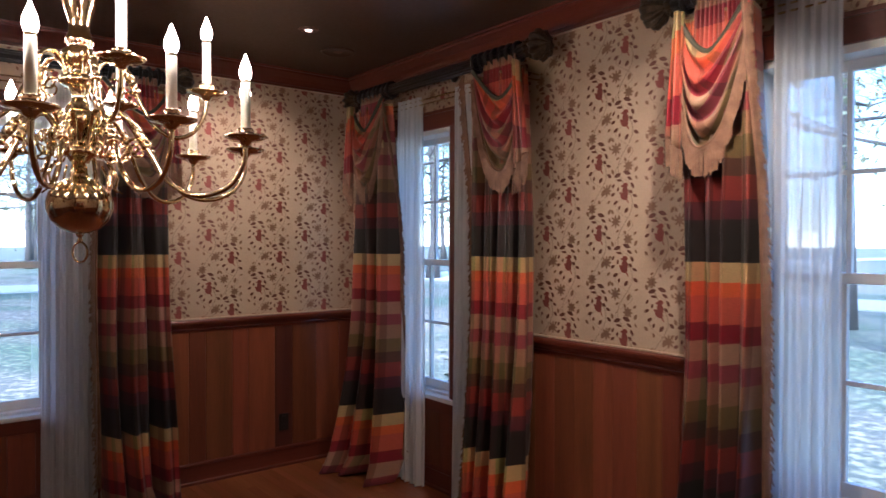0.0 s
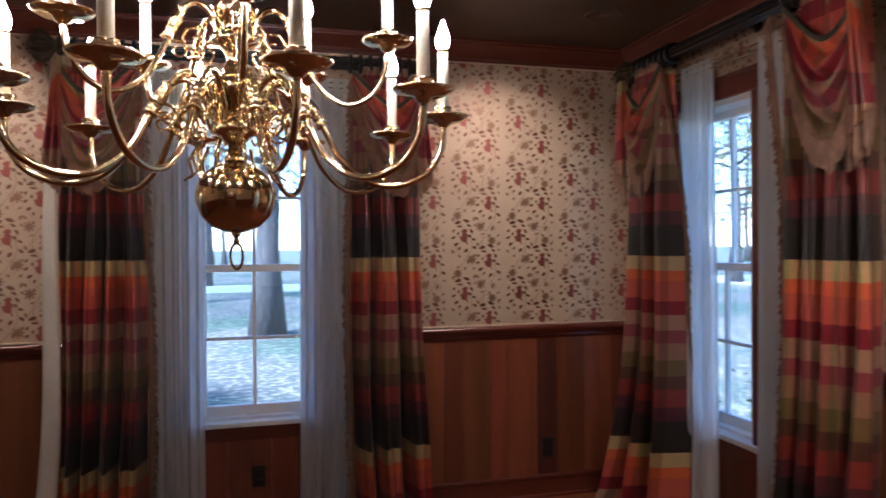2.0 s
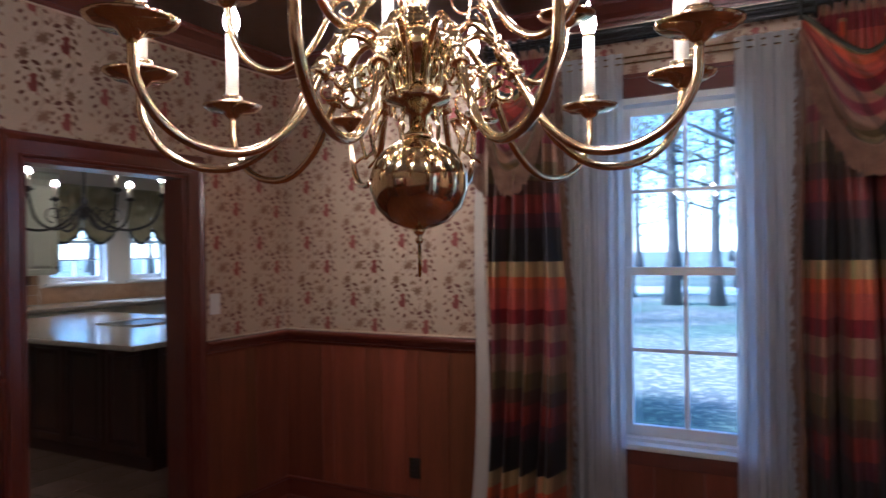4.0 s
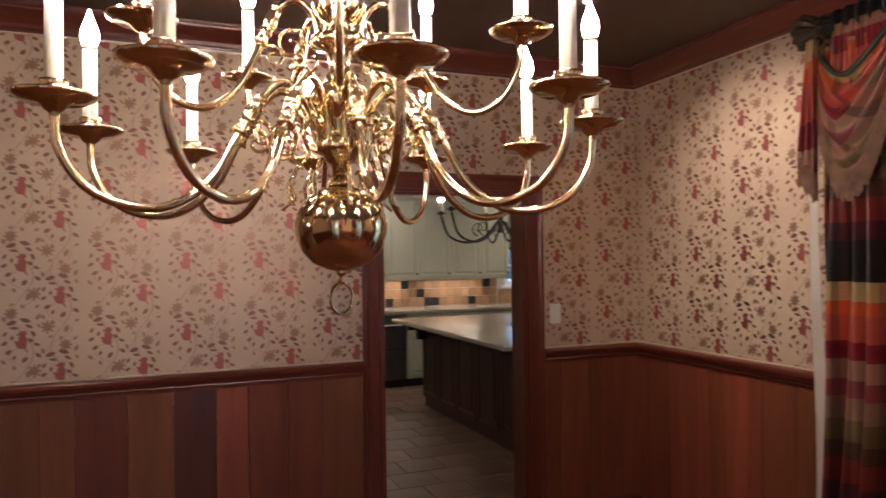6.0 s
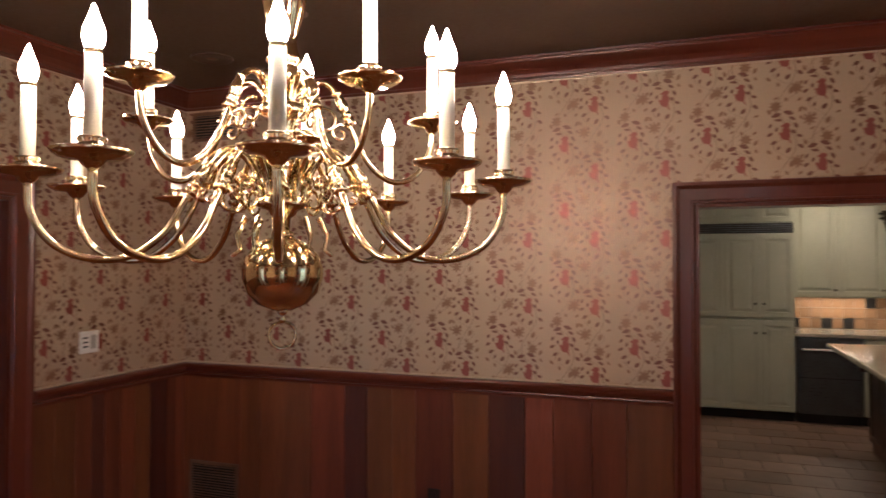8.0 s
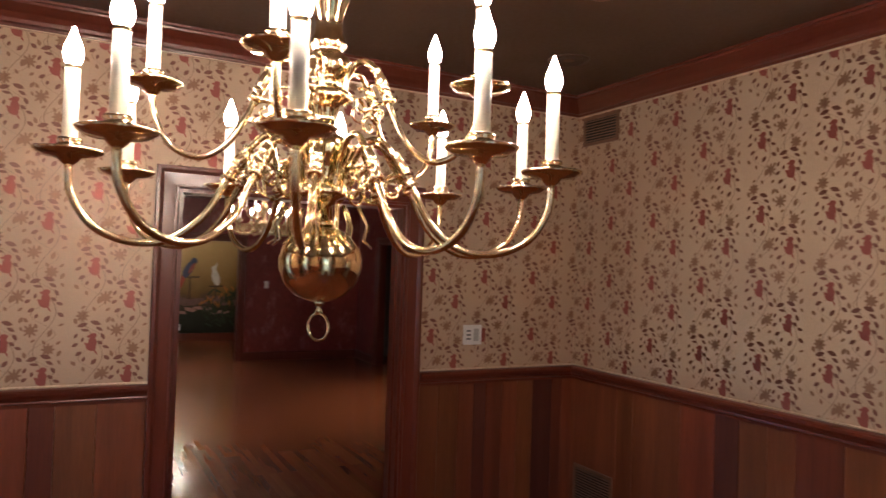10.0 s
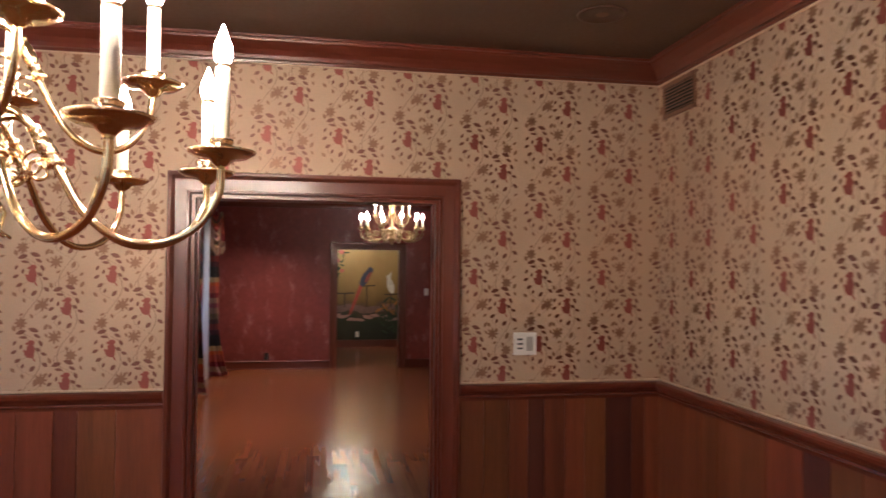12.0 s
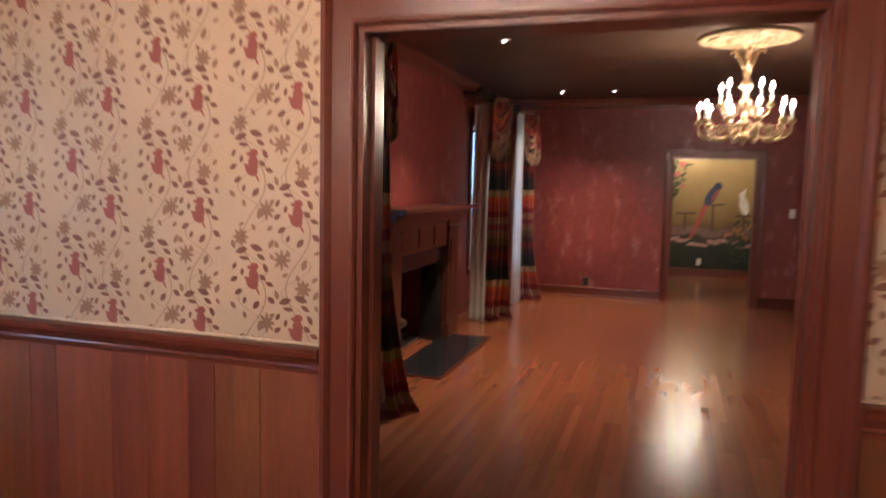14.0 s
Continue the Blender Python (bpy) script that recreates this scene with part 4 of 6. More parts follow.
def dining_chandelier():
    ch = thing("chandelier", "polished brass two-tier chandelier with fifteen lit candle bulbs", "chandelier")
    bm = bmesh.new()
    stem = [(0.0, 1.611), (0.020, 1.613), (0.046, 1.624), (0.066, 1.645), (0.0755, 1.672), (0.076, 1.690), (0.070, 1.712), (0.055, 1.732), (0.034, 1.746), (0.022, 1.752), (0.018, 1.760), (0.024, 1.764), (0.024, 1.770), (0.016, 1.776)]
    lathe(bm, [(r * (1.08 if z < 1.75 else 1.0), 1.611 + (z - 1.611) * 1.08) for r, z in stem[:10]] + stem[10:], 48, AX, AY)
    part("ball", bm, BRASS, ch, "large polished brass ball", smooth=True)
    bm = bmesh.new()
    lathe(bm, [(0.014, 1.772), (0.016, 1.800), (0.026, 1.806), (0.030, 1.815), (0.052, 1.822), (0.056, 1.832), (0.050, 1.842), (0.030, 1.848), (0.024, 1.860), (0.034, 1.870), (0.034, 1.876), (0.040, 1.884), (0.054, 1.904), (0.058, 1.920), (0.050, 1.936), (0.034, 1.944), (0.022, 1.950), (0.026, 1.958), (0.020, 1.966),
               (0.018, 1.980), (0.024, 1.996), (0.028, 2.004), (0.050, 2.012), (0.052, 2.024), (0.044, 2.032), (0.026, 2.038), (0.024, 2.050), (0.034, 2.058), (0.044, 2.072), (0.048, 2.086), (0.042, 2.100), (0.028, 2.108), (0.030, 2.116), (0.036, 2.122), (0.034, 2.132), (0.028, 2.148), (0.026, 2.166), (0.030, 2.186), (0.038, 2.210), (0.045, 2.240),
               (0.048, 2.270), (0.048, 2.305), (0.052, 2.312), (0.052, 2.320), (0.040, 2.334), (0.026, 2.345), (0.018, 2.352), (0.014, 2.380), (0.022, 2.390), (0.012, 2.402)], 40, AX, AY)
    part("column", bm, BRASS, ch, "turned brass column", smooth=True)
    bm = bmesh.new()
    lathe(bm, [(0.005, 1.588), (0.008, 1.594), (0.004, 1.600), (0.009, 1.606), (0.012, 1.614)], 16, AX, AY)
    finial = part("finial", bm, BRASS, ch, smooth=True)
    bm = bmesh.new()
    a = radians(-60)
    tube(bm, [(AX + 0.027 * math.cos(q) * math.cos(a + 1.57), AY + 0.027 * math.cos(q) * math.sin(a + 1.57), 1.562 + 0.027 * math.sin(q)) for q in [2 * math.pi * k / 28 for k in range(28)]], 0.0032, 8, closed=True)
    part("ring", bm, BRASS, finial, "brass pull ring", smooth=True)
    lower = [(0.040, 1.832), (0.052, 1.880), (0.080, 1.925), (0.115, 1.932), (0.150, 1.895), (0.185, 1.838), (0.225, 1.768), (0.285, 1.722), (0.350, 1.716), (0.410, 1.742), (0.445, 1.795), (0.450, 1.846)]
    lscr = [scroll(0.100, 1.835, 0.036, 1.1, 2.0, -1), [(0.075, 1.80), (0.095, 1.765), (0.088, 1.735), (0.105, 1.722)], scroll(0.148, 1.842, 0.026, 1.2, 0.4, 1), scroll(0.078, 1.870, 0.020, 1.1, -1.2, 1)]
    for k in range(10):
        ang = radians(13.5 + 36 * k)
        arm(ch, AX, AY, ang, lower, 0.0070, (0.42,), lscr, BRASS)
        candle_set(ch, (AX + 0.45 * math.cos(ang), AY + 0.45 * math.sin(ang)), 1.870, 2.014, 2.02, 2.088, 0.058)
    upper = [(0.036, 2.024), (0.046, 2.060), (0.070, 2.084), (0.098, 2.078), (0.125, 2.035), (0.150, 1.975), (0.185, 1.915), (0.235, 1.884), (0.285, 1.900), (0.317, 1.950), (0.325, 2.000)]
    uscr = [scroll(0.084, 2.005, 0.030, 1.15, 2.0, -1), scroll(0.118, 1.982, 0.022, 1.2, 0.4, 1)]
    for k in range(5):
        ang = radians(40.5 + 72 * k)
        arm(ch, AX, AY, ang, upper, 0.0064, (0.41,), uscr, BRASS)
        candle_set(ch, (AX + 0.325 * math.cos(ang), AY + 0.325 * math.sin(ang)), 2.020, 2.162, 2.17, 2.236, 0.056)
    for k in range(9):
        bm = bmesh.new()
        z = 2.412 + 0.04 * k
        a = math.pi / 2 * (k % 2)
        tube(bm, [(AX + 0.011 * math.cos(q) * math.cos(a), AY + 0.011 * math.cos(q) * math.sin(a), z + 0.024 * math.sin(q)) for q in [2 * math.pi * j / 14 for j in range(14)]], 0.003, 6, closed=True)
        part("chain_link", bm, BRASS, ch, smooth=True)
    bm = bmesh.new()
    lathe(bm, [(0.008, 2.752), (0.020, 2.758), (0.050, 2.772), (0.066, 2.790), (0.068, 2.800)], 32, AX, AY)
    part("canopy", bm, BRASS, ch, smooth=True)


dining_chandelier()


# ---- things on the dining walls and ceiling ----
def wall_plate(F, u, z, w, h, m, name, label, cat, group=""):
    ob = thing(name, label, cat, group)
    bm = bmesh.new()
    wall_box(bm, F, u - w / 2, u + w / 2, 0.0, 0.007, z - h / 2, z + h / 2, 0.0022)
    part("plate", bm, m, ob)
    return ob


def outlet(F, u, z, black=True, out=0.0):
    G = lambda a, d, b: F(a, d + out, b)
    m = PLATE_BLACK if black else PLATE_WHITE
    ob = wall_plate(G, u, z, 0.072, 0.118, m, "wall_outlet", "black double wall outlet in the wainscot" if black else "white double wall outlet", "outlet", "wall outlets")
    for dz in (-0.028, 0.028):
        bm = bmesh.new()
        wall_box(bm, G, u - 0.017, u + 0.017, 0.0065, 0.0095, z + dz - 0.015, z + dz + 0.015, 0.004)
        s = part("socket", bm, m, ob)
        bm = bmesh.new()
        for du in (-0.007, 0.007):
            wall_box(bm, G, u + du - 0.0012, u + du + 0.0012, 0.0094, 0.0100, z + dz - 0.004, z + dz + 0.006)
        part("slot", bm, BLACK, s)
    return ob


def switch(F, u, z, gangs, label):
    w = 0.072 + 0.046 * (gangs - 1)
    ob = wall_plate(F, u, z, w, 0.118, PLATE_WHITE, "light_switch", label, "switch", "light switches")
    for k in range(gangs):
        c = u + (k - (gangs - 1) / 2) * 0.046
        bm = bmesh.new()
        wall_box(bm, F, c - 0.016, c + 0.016, 0.0065, 0.0105, z - 0.033, z + 0.033, 0.002)
        part("rocker", bm, PLATE_WHITE, ob)
    return ob


BT = 0.013
outlet(FE, -2.481, 0.291, out=BT)
outlet(FE, -0.963, 0.312, out=BT)
outlet(FE, -4.228, 0.314, out=BT)
outlet(FN, 1.713, 0.400, out=BT)
switch(FN, 4.181, 1.287, 1, "white single light switch on the wallpaper")
dimmer = wall_plate(FW, -0.76, 1.287, 0.125, 0.118, PLATE_WHITE, "dimmer_panel", "white wall plate with a keypad and a switch", "switch", "light switches")
for k in range(7):
    bm = bmesh.new()
    wall_box(bm, FW, -0.80 - 0.002, -0.772, 0.0065, 0.0095, 1.247 + 0.0118 * k, 1.256 + 0.0118 * k, 0.001)
    part("key", bm, STEEL if k % 2 else PLATE_WHITE, dimmer)
bm = bmesh.new()
wall_box(bm, FW, -0.752, -0.718, 0.0065, 0.0095, 1.250, 1.324, 0.001)
part("rocker", bm, two_scale("grey_plastic", (0.45, 0.45, 0.42), (0.52, 0.52, 0.5), 10, 80, 0.4), dimmer)


def vent(F, u0, u1, z0, z1, m, label, out=0.0):
    G = lambda a, d, b: F(a, d + out, b)
    ob = thing("air_vent", label, "air vent")
    bm = bmesh.new()
    t = 0.022
    for a, b, c, d in ((u0, u1, z1 - t, z1), (u0, u1, z0, z0 + t), (u0, u0 + t, z0 + t, z1 - t), (u1 - t, u1, z0 + t, z1 - t)):
        wall_box(bm, G, a, b, 0, 0.010, c, d, 0.002)
    part("frame", bm, m, ob)
    bm = bmesh.new()
    wall_box(bm, G, u0 + t, u1 - t, 0, 0.002, z0 + t, z1 - t)
    part("backing", bm, BLACK, ob)
    n = int((z1 - z0 - 2 * t) / 0.016)
    for k in range(n):
        bm = bmesh.new()
        z = z0 + t + (k + 0.5) * (z1 - z0 - 2 * t) / n
        wall_box(bm, G, u0 + t, u1 - t, 0.002, 0.009, z - 0.0025, z + 0.0025)
        part("slat", bm, m, ob)
    return ob


VENT_BROWN = two_scale("brown_painted_metal", (0.16, 0.085, 0.05), (0.24, 0.13, 0.08), 10, 70, 0.4)
vent(FN, 0.055, 0.385, 2.49, 2.675, VENT_BROWN, "brown metal air vent high in the corner over the wallpaper")
vent(FN, 0.065, 0.425, 0.16, 0.47, VENT_BROWN, "brown metal return grille low in the wainscot", BT)


def ceiling_can(x, y, m, aim=(0, 0), z=H):
    ob = thing("recessed_light", "small recessed ceiling light, lit, with a round trim", "ceiling light", "recessed lights")
    bm = bmesh.new()
    lathe(bm, [(0.022, z - 0.001), (0.024, z - 0.010), (0.036, z - 0.011), (0.050, z - 0.008), (0.056, z - 0.004), (0.056, z - 0.0005)], 24, x, y)
    part("trim", bm, m, ob, smooth=True)
    bm = bmesh.new()
    lathe(bm, [(0.010, z - 0.014), (0.018, z - 0.011), (0.021, z - 0.002)], 20, x + aim[0], y + aim[1])
    part("lens", bm, CAN, ob, smooth=True)
    return ob


def speaker(x, y, z=H):
    ob = thing("ceiling_speaker", "round brown ceiling speaker grille painted like the ceiling", "speaker", "ceiling speakers")
    bm = bmesh.new()
    lathe(bm, [(0.088, z - 0.004), (0.092, z - 0.007), (0.106, z - 0.007), (0.110, z - 0.0005)], 36, x, y)
    part("rim", bm, CEIL, ob, smooth=True)
    bm = bmesh.new()
    lathe(bm, [(0.0, z - 0.0045), (0.087, z - 0.003), (0.088, z - 0.0005)], 30, x, y)
    part("grille", bm, VENT_BROWN, ob)
    return ob


for x, y in ((3.79, -3.91), (3.79, -0.98), (1.45, -1.05), (1.30, -3.91)):
    ceiling_can(x, y, VENT_BROWN)
speaker(0.68, -0.62)
speaker(4.10, -4.28)

# ---- the living room ----
LW, LS, LN = wall_frame("LW"), wall_frame("LS"), wall_frame("LN")
FDOOR = (-1.545, -0.485, 0.0, 2.0)
NDOOR = (-7.25, -6.15, 0.0, 2.03)
LWIN1 = (-2.20, -1.40, 0.55, 2.32)
LWIN2 = (-7.22, -6.50, 0.55, 2.32)
slab("wall_living_east", LY, 1.82, 0, H, [LDOOR], LIVE, -0.075, 0, RED, "mottled dark red plaster")
slab("wall_living_west", -4.13, 1.82, 0, H, [FDOOR], LW, -0.12, 0, RED, "mottled dark red plaster")
slab("wall_living_south", -8.35, -0.15, 0, H, [LWIN1, LWIN2, (-4.80, -3.70, 0.0, 0.80)], LS, -0.2, 0, RED, "mottled dark red plaster")
slab("wall_living_north", -8.35, -0.15, 0, H, [NDOOR], LN, -0.12, 0, RED, "mottled dark red plaster")
setting("ceiling_living", boxes((-8.35, -0.075, -4.13, 1.82, H, H + 0.2)), CEIL, "dark brown glazed ceiling")
CROWN2 = [(0.0, 2.665), (0.012, 2.665), (0.014, 2.70), (0.030, 2.73), (0.06, 2.76), (0.075, 2.799), (0.0, 2.799)]
for F, u0, u1, m, gap in ((LIVE, -3.93, 1.62, TRIM_Y, LDOOR), (LW, -3.93, 1.62, TRIM_Y, FDOOR), (LS, -8.23, -0.15, TRIM_X, (-5.15, -3.25)), (LN, -8.23, -0.15, TRIM_X, NDOOR)):
    setting("crown_living", moulding(F, u0, u1, CROWN2, 1, 1), m, "dark wooden crown moulding")
    e = 0.108 if len(gap) == 4 else 0.0
    for lo, hi, a, b in ((u0, gap[0] - e, 1, 0), (gap[1] + e, u1, 0, 1)):
        setting("baseboard_living", moulding(F, lo, hi, BASE, a, b), m, "dark red-brown baseboard")
for F, (a, b, z0, z1), m in ((LW, FDOOR, TRIM), (LN, NDOOR, TRIM)):
    setting("door_casing", casing(F, a, b, z1, CASE), m, "moulded dark red-brown door casing")
bm = bmesh.new()
for y in (FDOOR[0], FDOOR[1] - 0.016):
    box(bm, -8.35, -8.23, y, y + 0.016, 0, FDOOR[3] - 0.016)
box(bm, -8.35, -8.23, FDOOR[0], FDOOR[1], FDOOR[3] - 0.016, FDOOR[3])
for x in (NDOOR[0], NDOOR[1] - 0.016):
    box(bm, x, x + 0.016, 1.62, 1.74, 0, NDOOR[3] - 0.016)
box(bm, NDOOR[0], NDOOR[1], 1.62, 1.74, NDOOR[3] - 0.016, NDOOR[3])
setting("door_jamb", bm, TRIM, "dark red-brown door jamb")
for i, w in enumerate((LWIN1, LWIN2)):
    double_hung(LS, *w, name="window_%d" % (i + 4))
    window_wood(LS, *w, TRIM_X)
def turned(F, u, d, deg):
    """The same wall's frame, turned about one place so that a gathered curtain stands at an angle to the wall."""
    c, k = math.cos(radians(deg)), math.sin(radians(deg))
    return lambda a, b, z: F(u + (a - u) * c + (b - d) * k, d - (a - u) * k + (b - d) * c, z)


rods(LS, -7.65, -6.00, 2.62, 0.28)
drape(turned(LS, -6.16, 0.42, 50), -6.30, -6.03, -1, 2.56, 21, flare=0.12, out=0.42, back=0.20)
drape(turned(LS, -7.66, 0.46, 45), -7.80, -7.52, 1, 2.56, 22, flare=0.12, out=0.42)
sheer(LS, -7.42, -7.12, 2.48, 24, 0.45)
rods(LS, -2.40, -1.15, 2.60, 0.52)
drape(LS, -2.46, -2.27, 1, 2.56, 25, flare=0.12, out=0.50, kick=0.05)
drape(LS, -1.60, -1.25, -1, 2.56, 26, flare=0.06, out=0.54)
sheer(LS, -1.86, -1.50, 2.48, 27, 0.42)
outlet(LW, -2.664, 0.22, True)
switch(LW, -0.03, 1.28, 1, "white single light switch on the red wall")
switch(LN, -5.95, 1.28, 1, "white single light switch beside the side doorway")
for x, y in ((-4.0, -2.96), (-7.35, -2.96), (-7.35, -2.30), (-4.0, 0.9)):
    ceiling_can(x, y, VENT_BROWN)
speaker(-5.86, -2.15)


MANTEL, MANTEL_X = (wood("dark_mantel_wood" + k, (0.050, 0.014, 0.008), (0.085, 0.024, 0.013), 0.30, g, 0.12, 0.3, 1.0, 0.0, 0.03) for k, g in (("", "z"), ("_x", "x")))


def mantelpiece():
    ob = thing("fireplace_surround", "dark mahogany fireplace mantel with a deep shelf over a black firebox", "fireplace")
    x0, x1, y0 = -5.15, -3.25, -3.93
    for a, b in ((x0, x0 + 0.30), (x1 - 0.30, x1)):
        bm = bmesh.new()
        box(bm, a, b, y0, -3.68, 0.14, 1.22, 0.006)
        box(bm, a - 0.015, b + 0.015, y0, -3.66, 0.0, 0.16, 0.006)
        box(bm, a + 0.05, b - 0.05, -3.685, -3.668, 0.24, 1.02, 0.006)
        box(bm, a - 0.01, b + 0.01, y0, -3.665, 1.10, 1.16, 0.006)
        part("pilaster", bm, MANTEL, ob)
    bm = boxes((x0 + 0.30, x1 - 0.30, y0, -3.70, 0.96, 1.22))
    for k in range(3):
        a = x0 + 0.36 + k * 0.42
        box(bm, a, a + 0.36, -3.705, -3.69, 1.00, 1.18, 0.005)
    part("frieze", bm, MANTEL_X, ob)
    bm = boxes((x0 - 0.02, x1 + 0.02, y0, -3.64, 1.22, 1.27), bevel=0.006)
    box(bm, x0 - 0.07, x1 + 0.07, y0, -3.58, 1.27, 1.33, bevel=0.012)
    box(bm, x0 - 0.13, x1 + 0.13, y0, -3.48, 1.33, 1.375, bevel=0.008)
    part("shelf", bm, MANTEL_X, ob)
    bm = boxes((x0 + 0.30, x0 + 0.45, y0, -3.74, 0.0, 0.96), (x1 - 0.45, x1 - 0.30, y0, -3.74, 0.0, 0.96), (x0 + 0.45, x1 - 0.45, y0, -3.74, 0.80, 0.96))
    part("slip", bm, SLATE, ob, "black polished stone slip")
    bm = boxes((-4.80, -3.70, -4.50, -4.44, 0.0, 0.80), (-4.86, -4.80, -4.44, -4.13, 0.0, 0.80), (-3.70, -3.64, -4.44, -4.13, 0.0, 0.80), (-4.80, -3.70, -4.44, -4.13, 0.80, 0.86), (-4.80, -3.70, -4.44, -3.93, -0.05, 0.012))
    part("firebox", bm, CLAY, ob, "sooty brick firebox")


mantelpiece()
hearth = thing("hearth", "black polished slate hearth slab edged in wood", "hearth")
bm = boxes((-5.00, -3.39, -3.74, -3.28, 0.004, 0.016), bevel=0.003)
part("slab", bm, SLATE, hearth)
bm = boxes((-5.03, -3.36, -3.28, -3.25, 0.003, 0.018), (-5.03, -5.00, -3.66, -3.28, 0.003, 0.018), (-3.39, -3.36, -3.66, -3.28, 0.003, 0.018), bevel=0.003)
part("border", bm, TRIM_X, hearth, "thin wooden border")


def gas_logs():
    ob = thing("fire_logs", "pale ceramic gas logs on a dark iron grate in the firebox", "fire logs")
    bm = bmesh.new()
    for k in range(5):
        tube(bm, [(-4.55 + 0.15 * k, -4.25, 0.09), (-4.55 + 0.15 * k, -4.02, 0.09)], 0.01, 6)
    for y in (-4.24, -4.03):
        tube(bm, [(-4.62, y, 0.08), (-3.88, y, 0.08)], 0.012, 6)
        for x in (-4.58, -3.92):
            tube(bm, [(x, y, 0.012), (x, y, 0.08)], 0.012, 6)
    part("grate", bm, IRON, ob)
    m = two_scale("ceramic_bark", (0.22, 0.18, 0.13), (0.50, 0.45, 0.36), 12, 50, 0.85, 0, 0.6)
    for (p, q, r) in (((-4.60, -4.10, 0.16), (-3.90, -4.14, 0.17), 0.06), ((-4.52, -4.22, 0.18), (-3.95, -4.20, 0.22), 0.065), ((-4.45, -4.00, 0.20), (-4.05, -4.20, 0.34), 0.045), ((-4.10, -3.99, 0.20), (-4.35, -4.18, 0.38), 0.045)):
        bm = bmesh.new()
        pts = [Vector(p).lerp(Vector(q), i / 7) + Vector((0, 0.008 * math.sin(i * 2.1), 0.010 * math.sin(i * 1.7))) for i in range(8)]
        tube(bm, pts, [r * (0.85 + 0.18 * math.sin(i * 1.9)) for i in range(8)], 12)
        part("log", bm, m, ob, smooth=True)


gas_logs()


def medallion(x, y):
    ob = thing("ceiling_medallion", "round cream and gilt plaster ceiling medallion with scalloped rim", "ceiling medallion")
    m = two_scale("gilded_plaster", (0.26, 0.18, 0.09), (0.50, 0.38, 0.22), 12, 60, 0.55)
    bm = bmesh.new()
    lathe(bm, [(0.05, H - 0.055), (0.10, H - 0.045), (0.13, H - 0.030), (0.20, H - 0.026), (0.22, H - 0.036), (0.25, H - 0.036), (0.27, H - 0.024), (0.34, H - 0.022), (0.36, H - 0.032), (0.375, H - 0.028), (0.385, H - 0.001)], 96, x, y, flute=24, depth=0.012)
    part("disc", bm, m, ob, smooth=True)
    for k in range(12):
        a = 2 * math.pi * k / 12
        bm = bmesh.new()
        tube(bm, [(x + r * math.cos(a + da), y + r * math.sin(a + da), H - 0.034) for r, da in ((0.12, 0), (0.16, 0.14), (0.20, 0.0), (0.17, -0.14))], [0.006, 0.012, 0.012, 0.005], 6)
        part("ornament", bm, m, ob, smooth=True)
        bm = bmesh.new()
        tube(bm, [(x + 0.30 * math.cos(a + 0.2 * math.cos(q)), y + 0.30 * math.sin(a + 0.2 * math.cos(q)), H - 0.026 - 0.006 * math.sin(q)) for q in (0, 1, 2, 3)], 0.008, 6)
        part("bead", bm, m, ob, smooth=True)


def living_chandelier(cx, cy):
    ch = thing("chandelier", "ornate antique gilt chandelier with scrolled arms and lit candle bulbs", "chandelier")
    bm = bmesh.new()
    lathe(bm, [(0.003, 1.935), (0.012, 1.95), (0.020, 1.97), (0.045, 1.99), (0.055, 2.01), (0.040, 2.03), (0.025, 2.05), (0.040, 2.07), (0.070, 2.09), (0.075, 2.11), (0.045, 2.13), (0.022, 2.15), (0.020, 2.25), (0.040, 2.27), (0.045, 2.30), (0.022, 2.33), (0.030, 2.36), (0.050, 2.40), (0.040, 2.44), (0.018, 2.47), (0.028, 2.50), (0.032, 2.56), (0.020, 2.62), (0.012, 2.70), (0.03, 2.74), (0.06, 2.75)], 24, cx, cy)
    part("column", bm, GILT, ch, smooth=True)
    low = [(0.05, 2.09), (0.10, 2.03), (0.16, 2.00), (0.23, 1.985), (0.30, 2.00), (0.34, 2.04), (0.345, 2.10)]
    scr = [scroll(0.21, 2.06, 0.050, 1.4, -1.6, 1), scroll(0.12, 2.09, 0.040, 1.3, -1.4, -1), scroll(0.29, 2.05, 0.032, 1.2, -2.6, 1)]
    for k in range(10):
        ang = 2 * math.pi * k / 10 + 0.2
        arm(ch, cx, cy, ang, low, 0.008, (0.5,), scr, GILT)
        candle_set(ch, (cx + 0.345 * math.cos(ang), cy + 0.345 * math.sin(ang)), 2.125, 2.22, 2.22, 2.295, 0.036, GILT, BULB_SMALL, None, 0.009)
    up = [(0.03, 2.30), (0.07, 2.22), (0.12, 2.17), (0.175, 2.19), (0.20, 2.25)]
    for k in range(5):
        ang = 2 * math.pi * k / 5 + 0.5
        arm(ch, cx, cy, ang, up, 0.007, (0.5,), [scroll(0.13, 2.24, 0.04, 1.3, -1.6, 1)], GILT)
        candle_set(ch, (cx + 0.20 * math.cos(ang), cy + 0.20 * math.sin(ang)), 2.27, 2.38, 2.38, 2.455, 0.034, GILT, BULB_SMALL, None, 0.009)
    for k in range(5):
        ang = 2 * math.pi * k / 5
        bm = bmesh.new()
        P = lambda r, z: (cx + r * math.cos(ang), cy + r * math.sin(ang), z)
        tube(bm, smooth_path([P(0.02, 2.54), P(0.045, 2.60), P(0.07, 2.66), P(0.11, 2.685), P(0.135, 2.66)], 4), [0.018 * (0.5 + 0.5 * math.sin(math.pi * min(1, 0.25 + i / 20))) for i in range(17)], 6)
        part("acanthus_leaf", bm, GILT, ch, smooth=True)


